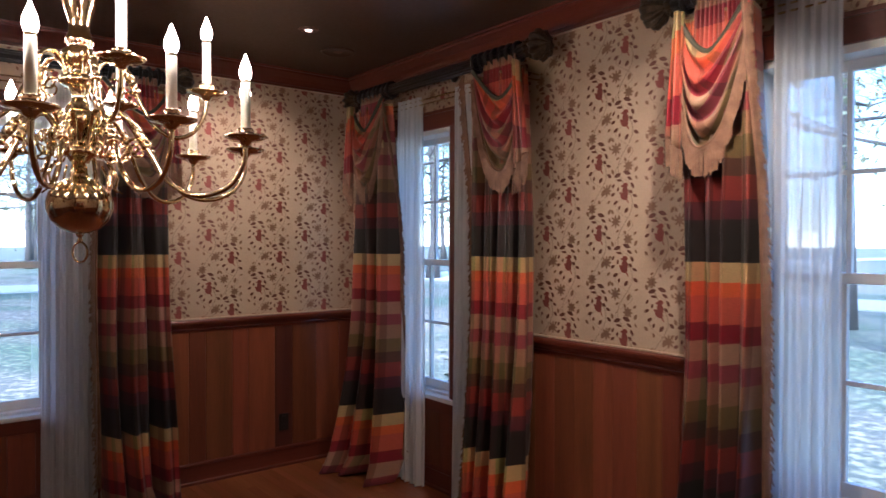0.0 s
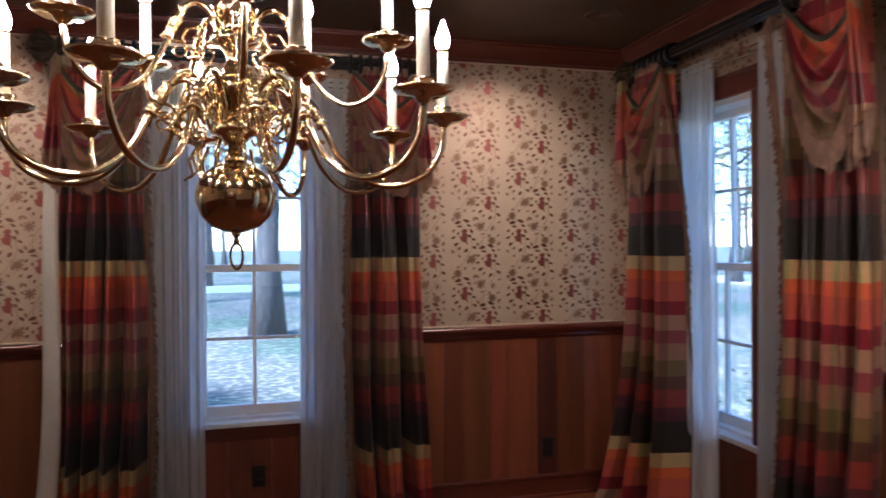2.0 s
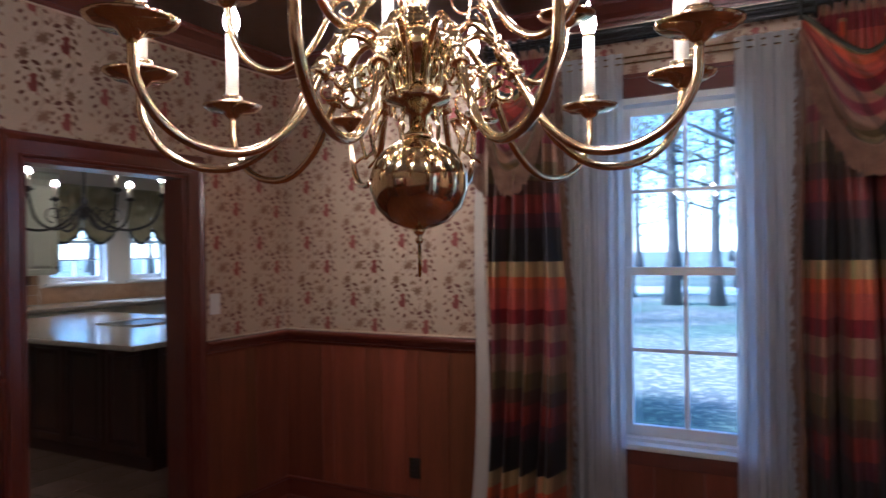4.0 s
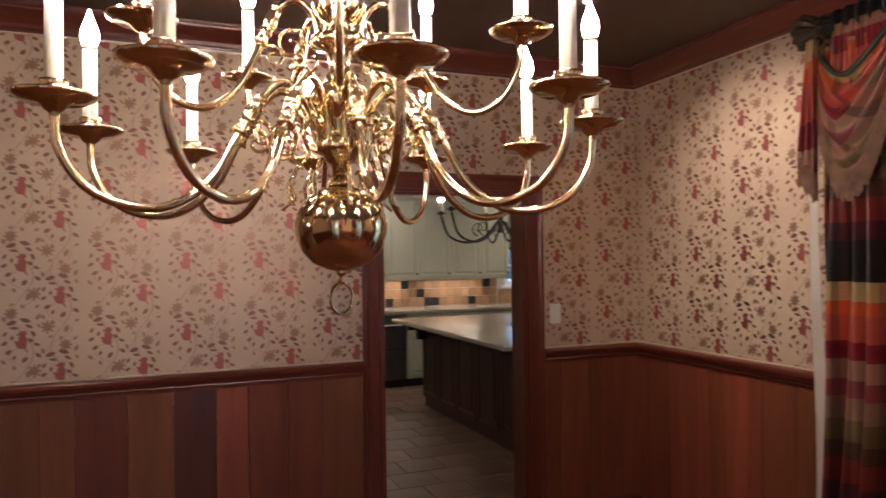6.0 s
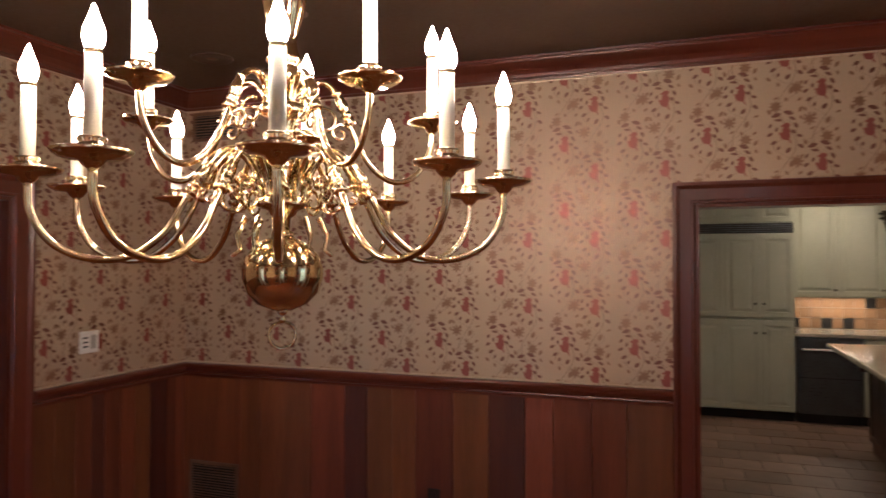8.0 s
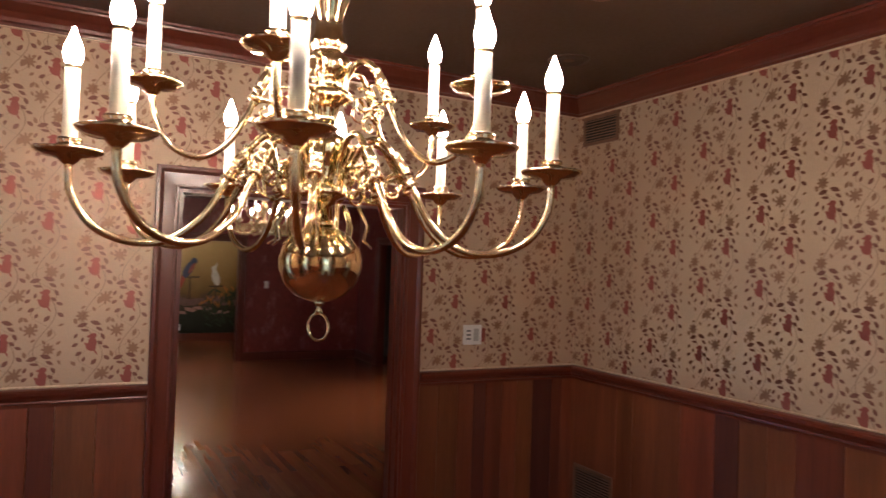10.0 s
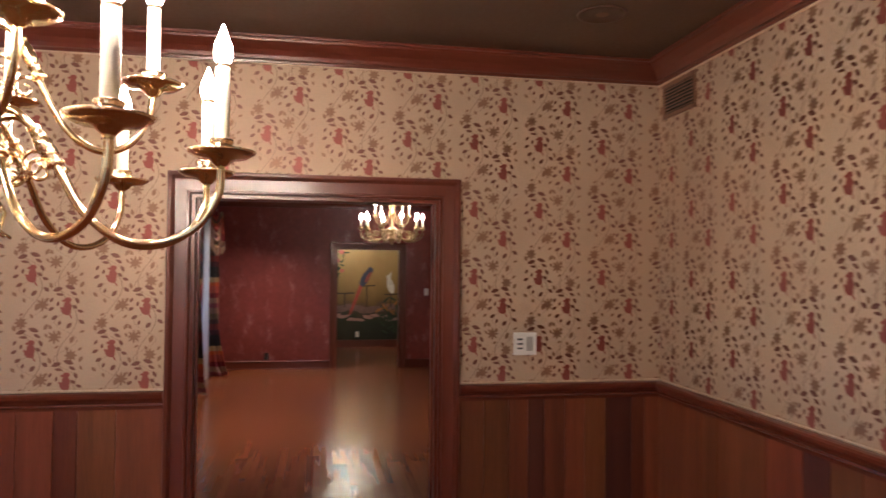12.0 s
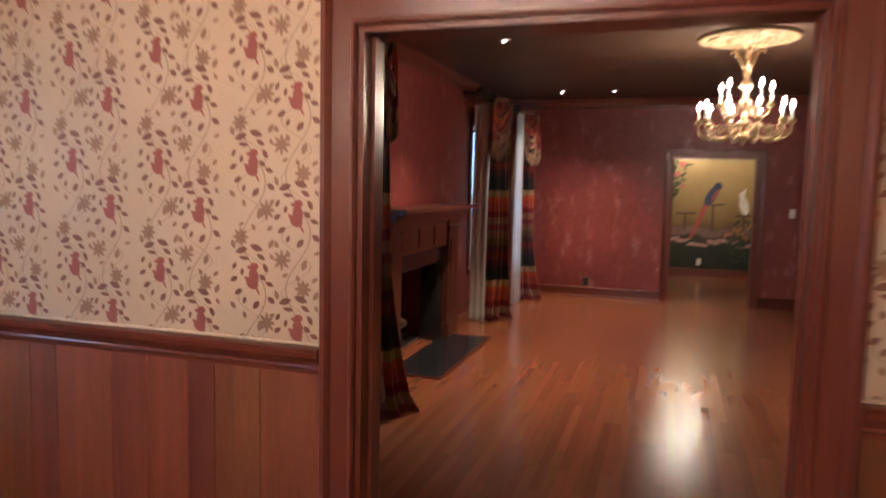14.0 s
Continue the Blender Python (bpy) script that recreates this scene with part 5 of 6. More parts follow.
medallion(-4.28, -1.03)
living_chandelier(-4.28, -1.03)

# ---- the hall beyond, with its painted wall ----
setting("wall_hall_west", boxes((-11.6, -11.45, -3.6, 2.2, 0, H)), PLAIN, "plaster wall")
setting("wall_hall_south", boxes((-11.45, -8.35, -3.6, -3.45, 0, H)), PLAIN, "plaster wall")
setting("wall_hall_north", boxes((-11.45, -8.35, 2.05, 2.2, 0, H)), PLAIN, "plaster wall")
setting("wall_hall_east", boxes((-8.43, -8.352, -3.45, FDOOR[0] - 0.001, 0, H), (-8.43, -8.352, FDOOR[1] + 0.001, 2.05, 0, H), (-8.43, -8.352, FDOOR[0] - 0.001, FDOOR[1] + 0.001, 2.001, H)), PLAIN, "plaster wall")
setting("ceiling_hall", boxes((-11.6, -8.35, -3.6, 2.2, H, H + 0.2)), PLAIN, "plaster ceiling")
setting("baseboard_hall", boxes((-11.45, -11.42, -3.45, 2.05, 0, 0.15)), TRIM_Y, "red-brown baseboard")
MX = -11.446


def disc_shape(bm, pts, d):
    """A flat painted shape on the mural, d metres proud of its ground; pts are (y, z)."""
    f = bm.faces.new([bm.verts.new((MX + d, y, z)) for y, z in pts])
    r = bmesh.ops.extrude_face_region(bm, geom=[f])
    bmesh.ops.translate(bm, verts=[v for v in r["geom"] if isinstance(v, bmesh.types.BMVert)], vec=(-0.002, 0, 0))


def blob(y, z, ry, rz, rot=0, n=14, wob=0.0, seed=0):
    rnd = random.Random(seed)
    c, s = math.cos(radians(rot)), math.sin(radians(rot))
    out = []
    for k in range(n):
        a = 2 * math.pi * k / n
        w = 1 + wob * (rnd.random() - 0.5)
        p, q = ry * math.cos(a) * w, rz * math.sin(a) * w
        out.append((y + p * c - q * s, z + p * s + q * c))
    return out


def mural():
    ob = thing("mural", "wall painting of a macaw and white cockatoo on a gold ground", "painting")
    gold, n, b = mat("gold_leaf_ground", 0.38, 0.35)
    g = n.nodes.new("ShaderNodeNewGeometry")
    sp = n.nodes.new("ShaderNodeSeparateXYZ")
    n.links.new(g.outputs["Position"], sp.inputs[0])
    h = val(n, "ADD", val(n, "DIVIDE", sp.outputs[2], 2.3), val(n, "MULTIPLY_ADD", noise_tex(n, 3.5), 0.22, -0.11))
    n.links.new(ramp(n, h, ((0.0, (0.016, 0.020, 0.014)), (0.27, (0.035, 0.045, 0.030)), (0.36, (0.11, 0.075, 0.055)), (0.42, (0.18, 0.115, 0.040)), (0.6, (0.31, 0.215, 0.075)), (0.95, (0.46, 0.34, 0.15)))), b.inputs["Base Color"])
    bm = boxes((MX - 0.004, MX, -2.6, 1.2, 0.15, 2.5))
    part("ground", bm, gold, ob, "gold ground darkening to green below")

    def paint(name, colour, shapes, d=0.004, label=""):
        bm = bmesh.new()
        for s in shapes:
            disc_shape(bm, s, d)
        c2 = tuple(min(1, v * 1.5 + 0.01) for v in colour)
        part(name, bm, two_scale("paint_" + name, colour, c2, 9, 60, 0.5), ob, label)

    rnd = random.Random(5)
    for k in range(9):
        paint("rock", (0.14, 0.085, 0.07), [blob(-1.7 + 0.28 * k, 0.78 + 0.03 * (k % 3), 0.22, 0.07, 0, 14, 0.4, k)], 0.004 + 0.0006 * k, "grey rock")
    paint("foam", (0.34, 0.20, 0.17), [blob(-1.65 + 0.17 * k, 0.62 + 0.05 * math.sin(k * 1.3), 0.12, 0.035, 12 * math.sin(k), 12, 0.5, k) for k in range(10)], 0.009, "pale pink foam line")
    for k, (y, z, w) in enumerate(((-1.45, 1.12, 0.35), (-0.98, 1.28, 0.34), (-0.45, 1.10, 0.30))):
        c = y + w * 0.45
        paint("perch", (0.05, 0.03, 0.015), [[(y, z), (y, z + 0.03), (c - 0.015, z + 0.032), (c + 0.015, z + 0.033), (y + w, z + 0.04), (y + w, z + 0.01), (c + 0.015, z + 0.004), (c + 0.015, 0.84), (c - 0.015, 0.84), (c - 0.015, z + 0.002)]], 0.013, "dark wooden perch")
    paint("macaw_body", (0.030, 0.040, 0.085), [blob(-0.86, 1.46, 0.085, 0.20, -28), blob(-0.76, 1.63, 0.065, 0.070)], 0.017, "blue macaw")
    paint("macaw_tail", (0.30, 0.05, 0.03), [[(-0.98, 1.33), (-0.92, 1.26), (-1.14, 0.72), (-1.22, 0.66)]], 0.021, "red tail")
    paint("macaw_wing", (0.20, 0.05, 0.04), [blob(-0.80, 1.48, 0.035, 0.13, -28)], 0.024, "red wing edge")
    paint("cockatoo", (0.50, 0.50, 0.46), [blob(-0.32, 1.30, 0.075, 0.17, 14), blob(-0.36, 1.48, 0.05, 0.06), [(-0.36, 1.52), (-0.30, 1.62), (-0.31, 1.50)]], 0.017, "white cockatoo")
    leaves, flowers = [], []
    for k in range(34):
        leaves.append(blob(-1.62 + rnd.random() * 0.42 * (0.35 + 0.65 * (k / 34)), 1.45 + 0.65 * k / 34, 0.06, 0.018, rnd.uniform(0, 180), 8))
    for k in range(46):
        leaves.append(blob(-0.55 + rnd.random() * 0.75, 0.28 + rnd.random() * 0.75, 0.09, 0.022, rnd.uniform(20, 160), 8))
    paint("foliage", (0.020, 0.040, 0.018), leaves, 0.028, "dark green foliage")
    for k in range(12):
        flowers.append(blob(-0.60 + 0.055 * k + rnd.random() * 0.05, 0.72 + rnd.random() * 0.38, 0.065, 0.015, rnd.uniform(30, 130), 8))
    paint("orange_blossom", (0.38, 0.15, 0.025), flowers, 0.032, "orange blossoms")
    paint("pink_blossom", (0.38, 0.10, 0.08), [blob(-1.38, 2.02, 0.06, 0.05, 0, 12, 0.4), blob(-1.46, 1.84, 0.05, 0.05, 0, 12, 0.4), blob(-1.36, 1.62, 0.04, 0.04, 0, 12, 0.4)], 0.032, "pink blossoms")


mural()
outlet(lambda u, d, z: (MX + 0.03 + d, u, z), -1.02, 0.27, False)


def crystal_chandelier(cx, cy, z):
    ch = thing("chandelier", "small crystal chandelier with lit bulbs in the hall", "chandelier")
    bm = bmesh.new()
    lathe(bm, [(0.02, z + 0.05), (0.03, z + 0.15), (0.012, z + 0.2), (0.010, H - 0.03), (0.06, H - 0.01), (0.06, H)], 16, cx, cy)
    part("column", bm, GILT, ch, smooth=True)
    rnd = random.Random(8)
    cr, n, b = mat("cut_crystal", 0.05, 0.0, Transmission_Weight=0.7, IOR=1.5)
    b.inputs["Base Color"].default_value = (0.95, 0.95, 0.95, 1)
    for k in range(8):
        a = 2 * math.pi * k / 8
        arm(ch, cx, cy, a, [(0.02, z + 0.10), (0.10, z + 0.02), (0.20, z + 0.03), (0.24, z + 0.09)], 0.007, (), [], GILT)
        candle_set(ch, (cx + 0.24 * math.cos(a), cy + 0.24 * math.sin(a)), z + 0.115, z + 0.17, z + 0.18, z + 0.25, 0.035, GILT, BULB_SMALL)
        for j in range(4):
            bm = bmesh.new()
            r = 0.08 + 0.055 * j
            lathe(bm, [(0.0, z - 0.03 - 0.02 * (j % 2)), (0.011, z - 0.012), (0.0, z + 0.02)], 6, cx + r * math.cos(a + 0.2 * (j % 2)), cy + r * math.sin(a + 0.2 * (j % 2)))
            part("crystal", bm, cr, ch)


crystal_chandelier(-10.0, -1.25, 2.16)

# ---- the room behind the living room's side door ----
setting("wall_side_room", boxes((-8.4, -8.25, 1.74, 4.6, 0, H), (-5.2, -5.05, 1.74, 4.6, 0, H), (-8.4, -7.45, 4.6, 4.75, 0, H), (-6.75, -5.05, 4.6, 4.75, 0, H), (-7.45, -6.75, 4.6, 4.75, 2.0, H), (-7.45, -6.75, 4.6, 4.75, 0, 0.10)), two_scale("grey_green_wall", (0.16, 0.18, 0.15), (0.20, 0.22, 0.19), 2, 40, 0.6), "grey-green wall")
setting("ceiling_side_room", boxes((-8.4, -5.05, 1.74, 4.75, H, H + 0.2)), PLAIN)
blind = thing("side_door", "dark door with a gap of daylight at its foot", "door")
part("leaf", boxes((-7.45, -6.75, 4.62, 4.66, 0.30, 2.0), bevel=0.004), DARKWOOD, blind)
part("knob", lathe(bmesh.new(), [(0.01, 0), (0.012, 0.03), (0.028, 0.045), (0.026, 0.065), (0.01, 0.072)], 16, m=Matrix.Translation((-6.83, 4.62, 1.0)) @ Euler((radians(90), 0, 0)).to_matrix().to_4x4()), BRASS, blind, smooth=True)

# ---- the kitchen ----
KZ, KB = 0.10, 4.85
KWIN = ((6.30, 7.08, 1.24, 2.25), (7.40, 8.00, 1.24, 2.25))
slab("wall_kitchen_south", 1.9, 8.5, 0, H, [KDOOR], KIT, -0.075, 0, PLAIN, "cream plaster")
KN = lambda u, d, z: (u, KB - d, z)
slab("wall_kitchen_north", 1.9, 8.5, 0, H, list(KWIN), KN, -0.2, 0, PLAIN, "cream plaster")
setting("wall_kitchen_side", boxes((1.75, 1.9, 0.075, KB + 0.2, 0, H), (8.5, 8.65, 0.075, KB + 0.2, 0, H)), PLAIN, "cream plaster")
setting("ceiling_kitchen", boxes((1.75, 8.65, 0.075, KB + 0.2, H, H + 0.2)), wood("ceiling_boards", (0.10, 0.035, 0.018), (0.17, 0.06, 0.03), 0.4, "x"), "red-brown boarded ceiling")
for k in range(4):
    setting("ceiling_beam", boxes((1.9, 8.5, 0.9 + 1.1 * k, 1.05 + 1.1 * k, H - 0.14, H), bevel=0.008), TRIM_X, "red-brown ceiling beam")
for i, w in enumerate(KWIN):
    double_hung(KN, *w, name="window_%d" % (i + 6))


def door_front(parent, F, u0, u1, z0, z1, m, knob=None, name="door", d=0.0):
    """A raised-panel front in one piece, with its knob."""
    bm = bmesh.new()
    steps = [(0.002, 0.0), (0.002, 0.027), (0.005, 0.030)]
    if u1 - u0 > 0.2 and z1 - z0 > 0.2:
        steps += [(0.052, 0.030), (0.057, 0.017), (0.068, 0.017), (0.092, 0.027)]
    rings = [[bm.verts.new(F(u, d + o, z)) for u, z in ((u0 + i, z0 + i), (u1 - i, z0 + i), (u1 - i, z1 - i), (u0 + i, z1 - i))] for i, o in steps]
    for a, b in zip(rings, rings[1:]):
        for k in range(4):
            bm.faces.new((a[k], a[(k + 1) % 4], b[(k + 1) % 4], b[k]))
    bm.faces.new(rings[0][::-1])
    bm.faces.new(rings[-1])
    bmesh.ops.recalc_face_normals(bm, faces=bm.faces)
    dr = part(name, bm, m, parent)
    if knob:
        c = Vector(F(knob[0], d + 0.024, knob[1]))
        dirv = Vector(F(0, 1, 0)) - Vector(F(0, 0, 0))
        bm = lathe(bmesh.new(), [(0.005, 0), (0.005, 0.012), (0.014, 0.020), (0.013, 0.028), (0.004, 0.031)], 12, m=Matrix.Translation(c) @ dirv.to_track_quat("Z", "Y").to_matrix().to_4x4())
        part("knob", bm, IRON, dr, smooth=True)
    return dr


KF = lambda u, d, z: (u, 4.22 - d, z)
KU = lambda u, d, z: (u, 4.50 - d, z)
fr = thing("pantry_cabinet", "tall cream panelled built-in refrigerator with a black vent grille", "cabinet")
part("body", boxes((2.55, 4.06, 4.22, KB, KZ + 0.10, 2.42)), CREAM, fr)
part("toe_kick", boxes((2.55, 4.06, 4.28, KB, KZ, KZ + 0.10)), BLACK, fr)
for a, b, kb in ((2.56, 2.97, 2.93), (2.97, 3.38, 3.03), (3.38, 3.73, 3.69), (3.73, 4.05, 3.77)):
    door_front(fr, KF, a, b, 1.16, 2.02, CREAM, (kb, 1.3))
    door_front(fr, KF, a, b, KZ + 0.11, 1.13, CREAM, (kb, 1.0))
    door_front(fr, KF, a, b, 2.14, 2.41, CREAM)
part("grille", boxes((3.02, 4.05, 4.200, 4.222, 2.03, 2.13)), BLACK, fr, "black vent grille")
for k in range(4):
    part("slat", boxes((3.03, 4.04, 4.190, 4.201, 2.042 + 0.022 * k, 2.050 + 0.022 * k)), STEEL, fr)
dw = thing("dishwasher", "dark stainless steel dishwasher under the counter", "dishwasher")
part("front", boxes((4.08, 4.66, 4.20, 4.80, KZ + 0.10, KZ + 0.86), bevel=0.006), STEEL, dw)
part("toe_kick", boxes((4.08, 4.66, 4.27, 4.80, KZ, KZ + 0.10)), BLACK, dw)
bm = bmesh.new()
tube(bm, [(4.13, 4.20, 0.85), (4.13, 4.165, 0.85), (4.61, 4.165, 0.85), (4.61, 4.20, 0.85)], 0.010, 8)
part("handle", bm, WHITE, dw, "bright bar handle", smooth=True)
part("seam", boxes((4.082, 4.658, 4.196, 4.200, 0.56, 0.566)), BLACK, dw)
for x0, x1 in ((4.67, 5.22), (5.22, 5.80), (5.80, 6.40), (6.40, 7.10), (7.10, 7.80), (7.80, 8.48)):
    c = thing("base_cabinet", "cream painted base cabinet with a drawer over panelled doors", "cabinet", "base cabinets")
    part("body", boxes((x0 + 0.001, x1 - 0.001, 4.22, KB, KZ + 0.10, KZ + 0.87)), CREAM, c)
    part("toe_kick", boxes((x0 + 0.001, x1 - 0.001, 4.28, KB, KZ, KZ + 0.10)), BLACK, c)
    m = (x0 + x1) / 2
    door_front(c, KF, x0, x1, KZ + 0.68, KZ + 0.86, CREAM, (m, KZ + 0.77), "drawer")
    door_front(c, KF, x0, m, KZ + 0.11, KZ + 0.67, CREAM, (m - 0.03, KZ + 0.6))
    door_front(c, KF, m, x1, KZ + 0.11, KZ + 0.67, CREAM, (m + 0.03, KZ + 0.6))
ct = thing("worktop", "pale speckled granite worktop along the kitchen wall", "worktop")
part("top", boxes((4.065, 8.49, 4.18, KB - 0.001, KZ + 0.875, KZ + 0.91), bevel=0.005), GRANITE, ct)
for x0, x1 in ((4.07, 4.50), (4.50, 4.93), (4.93, 5.36), (5.36, 5.79), (5.79, 6.18), (8.06, 8.48)):
    c = thing("wall_cabinet", "cream painted wall cabinet with a tall raised-panel door", "cabinet", "wall cabinets")
    part("body", boxes((x0 + 0.001, x1 - 0.001, 4.50, KB, 1.36, 2.42)), CREAM, c)
    door_front(c, KU, x0, x1, 1.37, 2.41, CREAM, (x1 - 0.03, 1.44))
bm = moulding(lambda u, d, z: (u, 4.50 - d, z), 4.07, 6.18, [(0.0, 2.42), (0.03, 2.42), (0.07, 2.48), (0.07, 2.50), (0.0, 2.50)])
setting("cabinet_cornice", bm, CREAM, "cream cornice over the wall cabinets")
setting("kitchen_soffit", boxes((2.55, 4.06, 4.23, KB, 2.42, H), (4.07, 6.18, 4.51, KB, 2.50, H)), PLAIN)

island = thing("kitchen_island", "dark-stained wooden kitchen island with a pale granite top", "kitchen island")
part("body", boxes((4.52, 5.75, 0.95, 3.20, KZ + 0.0, KZ + 0.865), bevel=0.006), DARKWOOD, island)
IW = lambda u, d, z: (4.52 - d, u, z)
for k in range(5):
    door_front(island, IW, 0.97 + 0.445 * k, 1.40 + 0.445 * k, KZ + 0.10, KZ + 0.84, DARKWOOD, name="panel")
IS = lambda u, d, z: (u, 0.95 - d, z)
for k in range(2):
    door_front(island, IS, 4.55 + 0.60 * k, 5.13 + 0.60 * k, KZ + 0.10, KZ + 0.84, DARKWOOD, name="panel")
for y in (1.0, 3.05):
    bm = boxes((4.30, 4.49, y, y + 0.08, KZ + 0.80, KZ + 0.87), (4.40, 4.49, y, y + 0.08, KZ + 0.70, KZ + 0.80), bevel=0.01)
    part("corbel", bm, DARKWOOD, island)
part("countertop", boxes((4.20, 5.85, 0.72, 3.32, KZ + 0.868, KZ + 0.905), bevel=0.012), GRANITE, island, "pale speckled granite top")
sink = thing("prep_sink", "small white sink set in the island's top", "sink")
bm = bmesh.new()
for a, b, c, d in ((5.0, 5.5, 1.7, 1.72), (5.0, 5.5, 2.18, 2.20), (5.0, 5.02, 1.72, 2.18), (5.48, 5.5, 1.72, 2.18)):
    box(bm, a, b, c, d, KZ + 0.905, KZ + 0.917, bevel=0.003)
part("rim", bm, WHITE, sink)
part("basin", boxes((5.02, 5.48, 1.72, 2.18, KZ + 0.905, KZ + 0.909)), STEEL, sink)


def iron_chandelier(cx, cy, z):
    ch = thing("chandelier", "dark iron kitchen chandelier with cream candle sleeves", "chandelier")
    bm = bmesh.new()
    lathe(bm, [(0.01, z - 0.12), (0.03, z - 0.08), (0.02, z), (0.035, z + 0.03), (0.012, z + 0.08), (0.010, H - 0.16)], 14, cx, cy)
    part("column", bm, IRON, ch, smooth=True)
    sleeve = two_scale("cream_sleeve", (0.55, 0.50, 0.38), (0.65, 0.6, 0.47), 10, 60, 0.6)
    for k in range(6):
        a = 2 * math.pi * k / 6 + 0.3
        arm(ch, cx, cy, a, [(0.02, z), (0.16, z - 0.15), (0.34, z - 0.20), (0.52, z - 0.13), (0.60, z + 0.06)], 0.011, (), [scroll(0.22, z - 0.07, 0.07, 1.2, -1.5, 1)], IRON)
        candle_set(ch, (cx + 0.60 * math.cos(a), cy + 0.60 * math.sin(a)), z + 0.09, z + 0.20, z + 0.20, z + 0.26, 0.045, IRON, BULB_SMALL, sleeve, 0.020)


iron_chandelier(4.95, 2.25, 1.98)
for lx, ly in ((4.4, 3.8), (6.2, 3.8), (7.4, 3.8), (3.2, 2.6), (6.4, 1.5)):
    ceiling_can(lx, ly, WHITE)

VAL = two_scale("cream_valance_cloth", (0.16, 0.145, 0.075), (0.27, 0.25, 0.14), 8, 90, 0.7)
for x0, x1 in ((6.18, 6.66), (6.66, 7.14), (7.30, 7.68), (7.68, 8.06)):
    v = thing("valance", "cream swagged window valance with dark scalloped trim", "curtain", "kitchen valances")
    bm = bmesh.new()
    G = lambda u, d, z: KN(u, d, z)
    fn = lambda s, t, x0=x0, x1=x1: (x0 + s * (x1 - x0), 0.10 + 0.03 * math.sin(6.28 * (3.5 * t)) * math.sin(math.pi * s) + 0.02 * math.sin(25 * s), 2.42 - t * (0.52 + 0.18 * math.sin(math.pi * s)))
    cloth(bm, G, fn, 20, 20, lambda s, t: (s, t))
    thicken(part("cloth", bm, VAL, v, smooth=True))
    bm = tube(bmesh.new(), [G(*fn(i / 16, 1.0)) for i in range(17)], 0.022, 6)
    part("trim", bm, BLACK, v, "dark trim")

# ---- outside ----
GZ = -0.35
GRASS, _n, _b = mat("lawn", 0.9)
_c1 = ramp(_n, noise_tex(_n, 0.25), ((0.4, (0.10, 0.135, 0.085)), (0.6, (0.20, 0.19, 0.15))))
_c2 = ramp(_n, noise_tex(_n, 9, detail=6), ((0.48, (0.5, 0.5, 0.5)), (0.62, (2.2, 1.9, 1.6))))
_n.links.new(mix(_n, 0.7, _c1, _c2, "MULTIPLY"), _b.inputs["Base Color"])
bump(_n, _b, noise_tex(_n, 30), 0.6, 0.02)
bm = bmesh.new()
gx, gy = 60, 60
gv = [[bm.verts.new((-300 + 600 * (0.5 + 0.5 * (abs(2 * i / gx - 1) ** 1.8) * (1 if i > gx / 2 else -1)), -300 + 600 * (0.5 + 0.5 * (abs(2 * j / gy - 1) ** 1.8) * (1 if j > gy / 2 else -1)), GZ - 0.02)) for i in range(gx + 1)] for j in range(gy + 1)]
for j in range(gy):
    for i in range(gx):
        bm.faces.new((gv[j][i], gv[j][i + 1], gv[j + 1][i + 1], gv[j + 1][i]))
setting("ground", bm, GRASS, "lawn strewn with fallen leaves")
ASPH = two_scale("pale_concrete", (0.34, 0.34, 0.34), (0.46, 0.46, 0.46), 3, 60, 0.85)
bm = boxes((31, 36, -120, 120, GZ - 0.1, GZ + 0.02), (-60, 31, -28, -24, GZ - 0.1, GZ + 0.02))
setting("road", bm, ASPH, "pale grey road")
BARK = two_scale("bark", (0.06, 0.05, 0.042), (0.14, 0.12, 0.10), 4, 30, 0.9, 0, 0.8, stretch=(3, 3, 0.6))
LEAF = two_scale("tree_leaves", (0.09, 0.11, 0.06), (0.20, 0.19, 0.10), 0.6, 8, 0.7, var=0.5)
LEAF2 = two_scale("autumn_leaves", (0.16, 0.14, 0.045), (0.30, 0.22, 0.07), 0.6, 8, 0.7, var=0.5)
RT = random.Random(42)


def leaf_cloud(bm, c, r, n, size, rnd):
    for _ in range(n):
        d = Vector((rnd.gauss(0, 1), rnd.gauss(0, 1), rnd.gauss(0, 0.75)))
        p = Vector(c) + d * r * 0.5
        a, b = Vector((rnd.gauss(0, 1), rnd.gauss(0, 1), rnd.gauss(0, 1))).normalized() * size, Vector((rnd.gauss(0, 1), rnd.gauss(0, 1), rnd.gauss(0, 1))).normalized() * size * 0.6
        vs = [bm.verts.new(q) for q in (p - a, p + b, p + a, p - b)]
        bm.faces.new(vs)


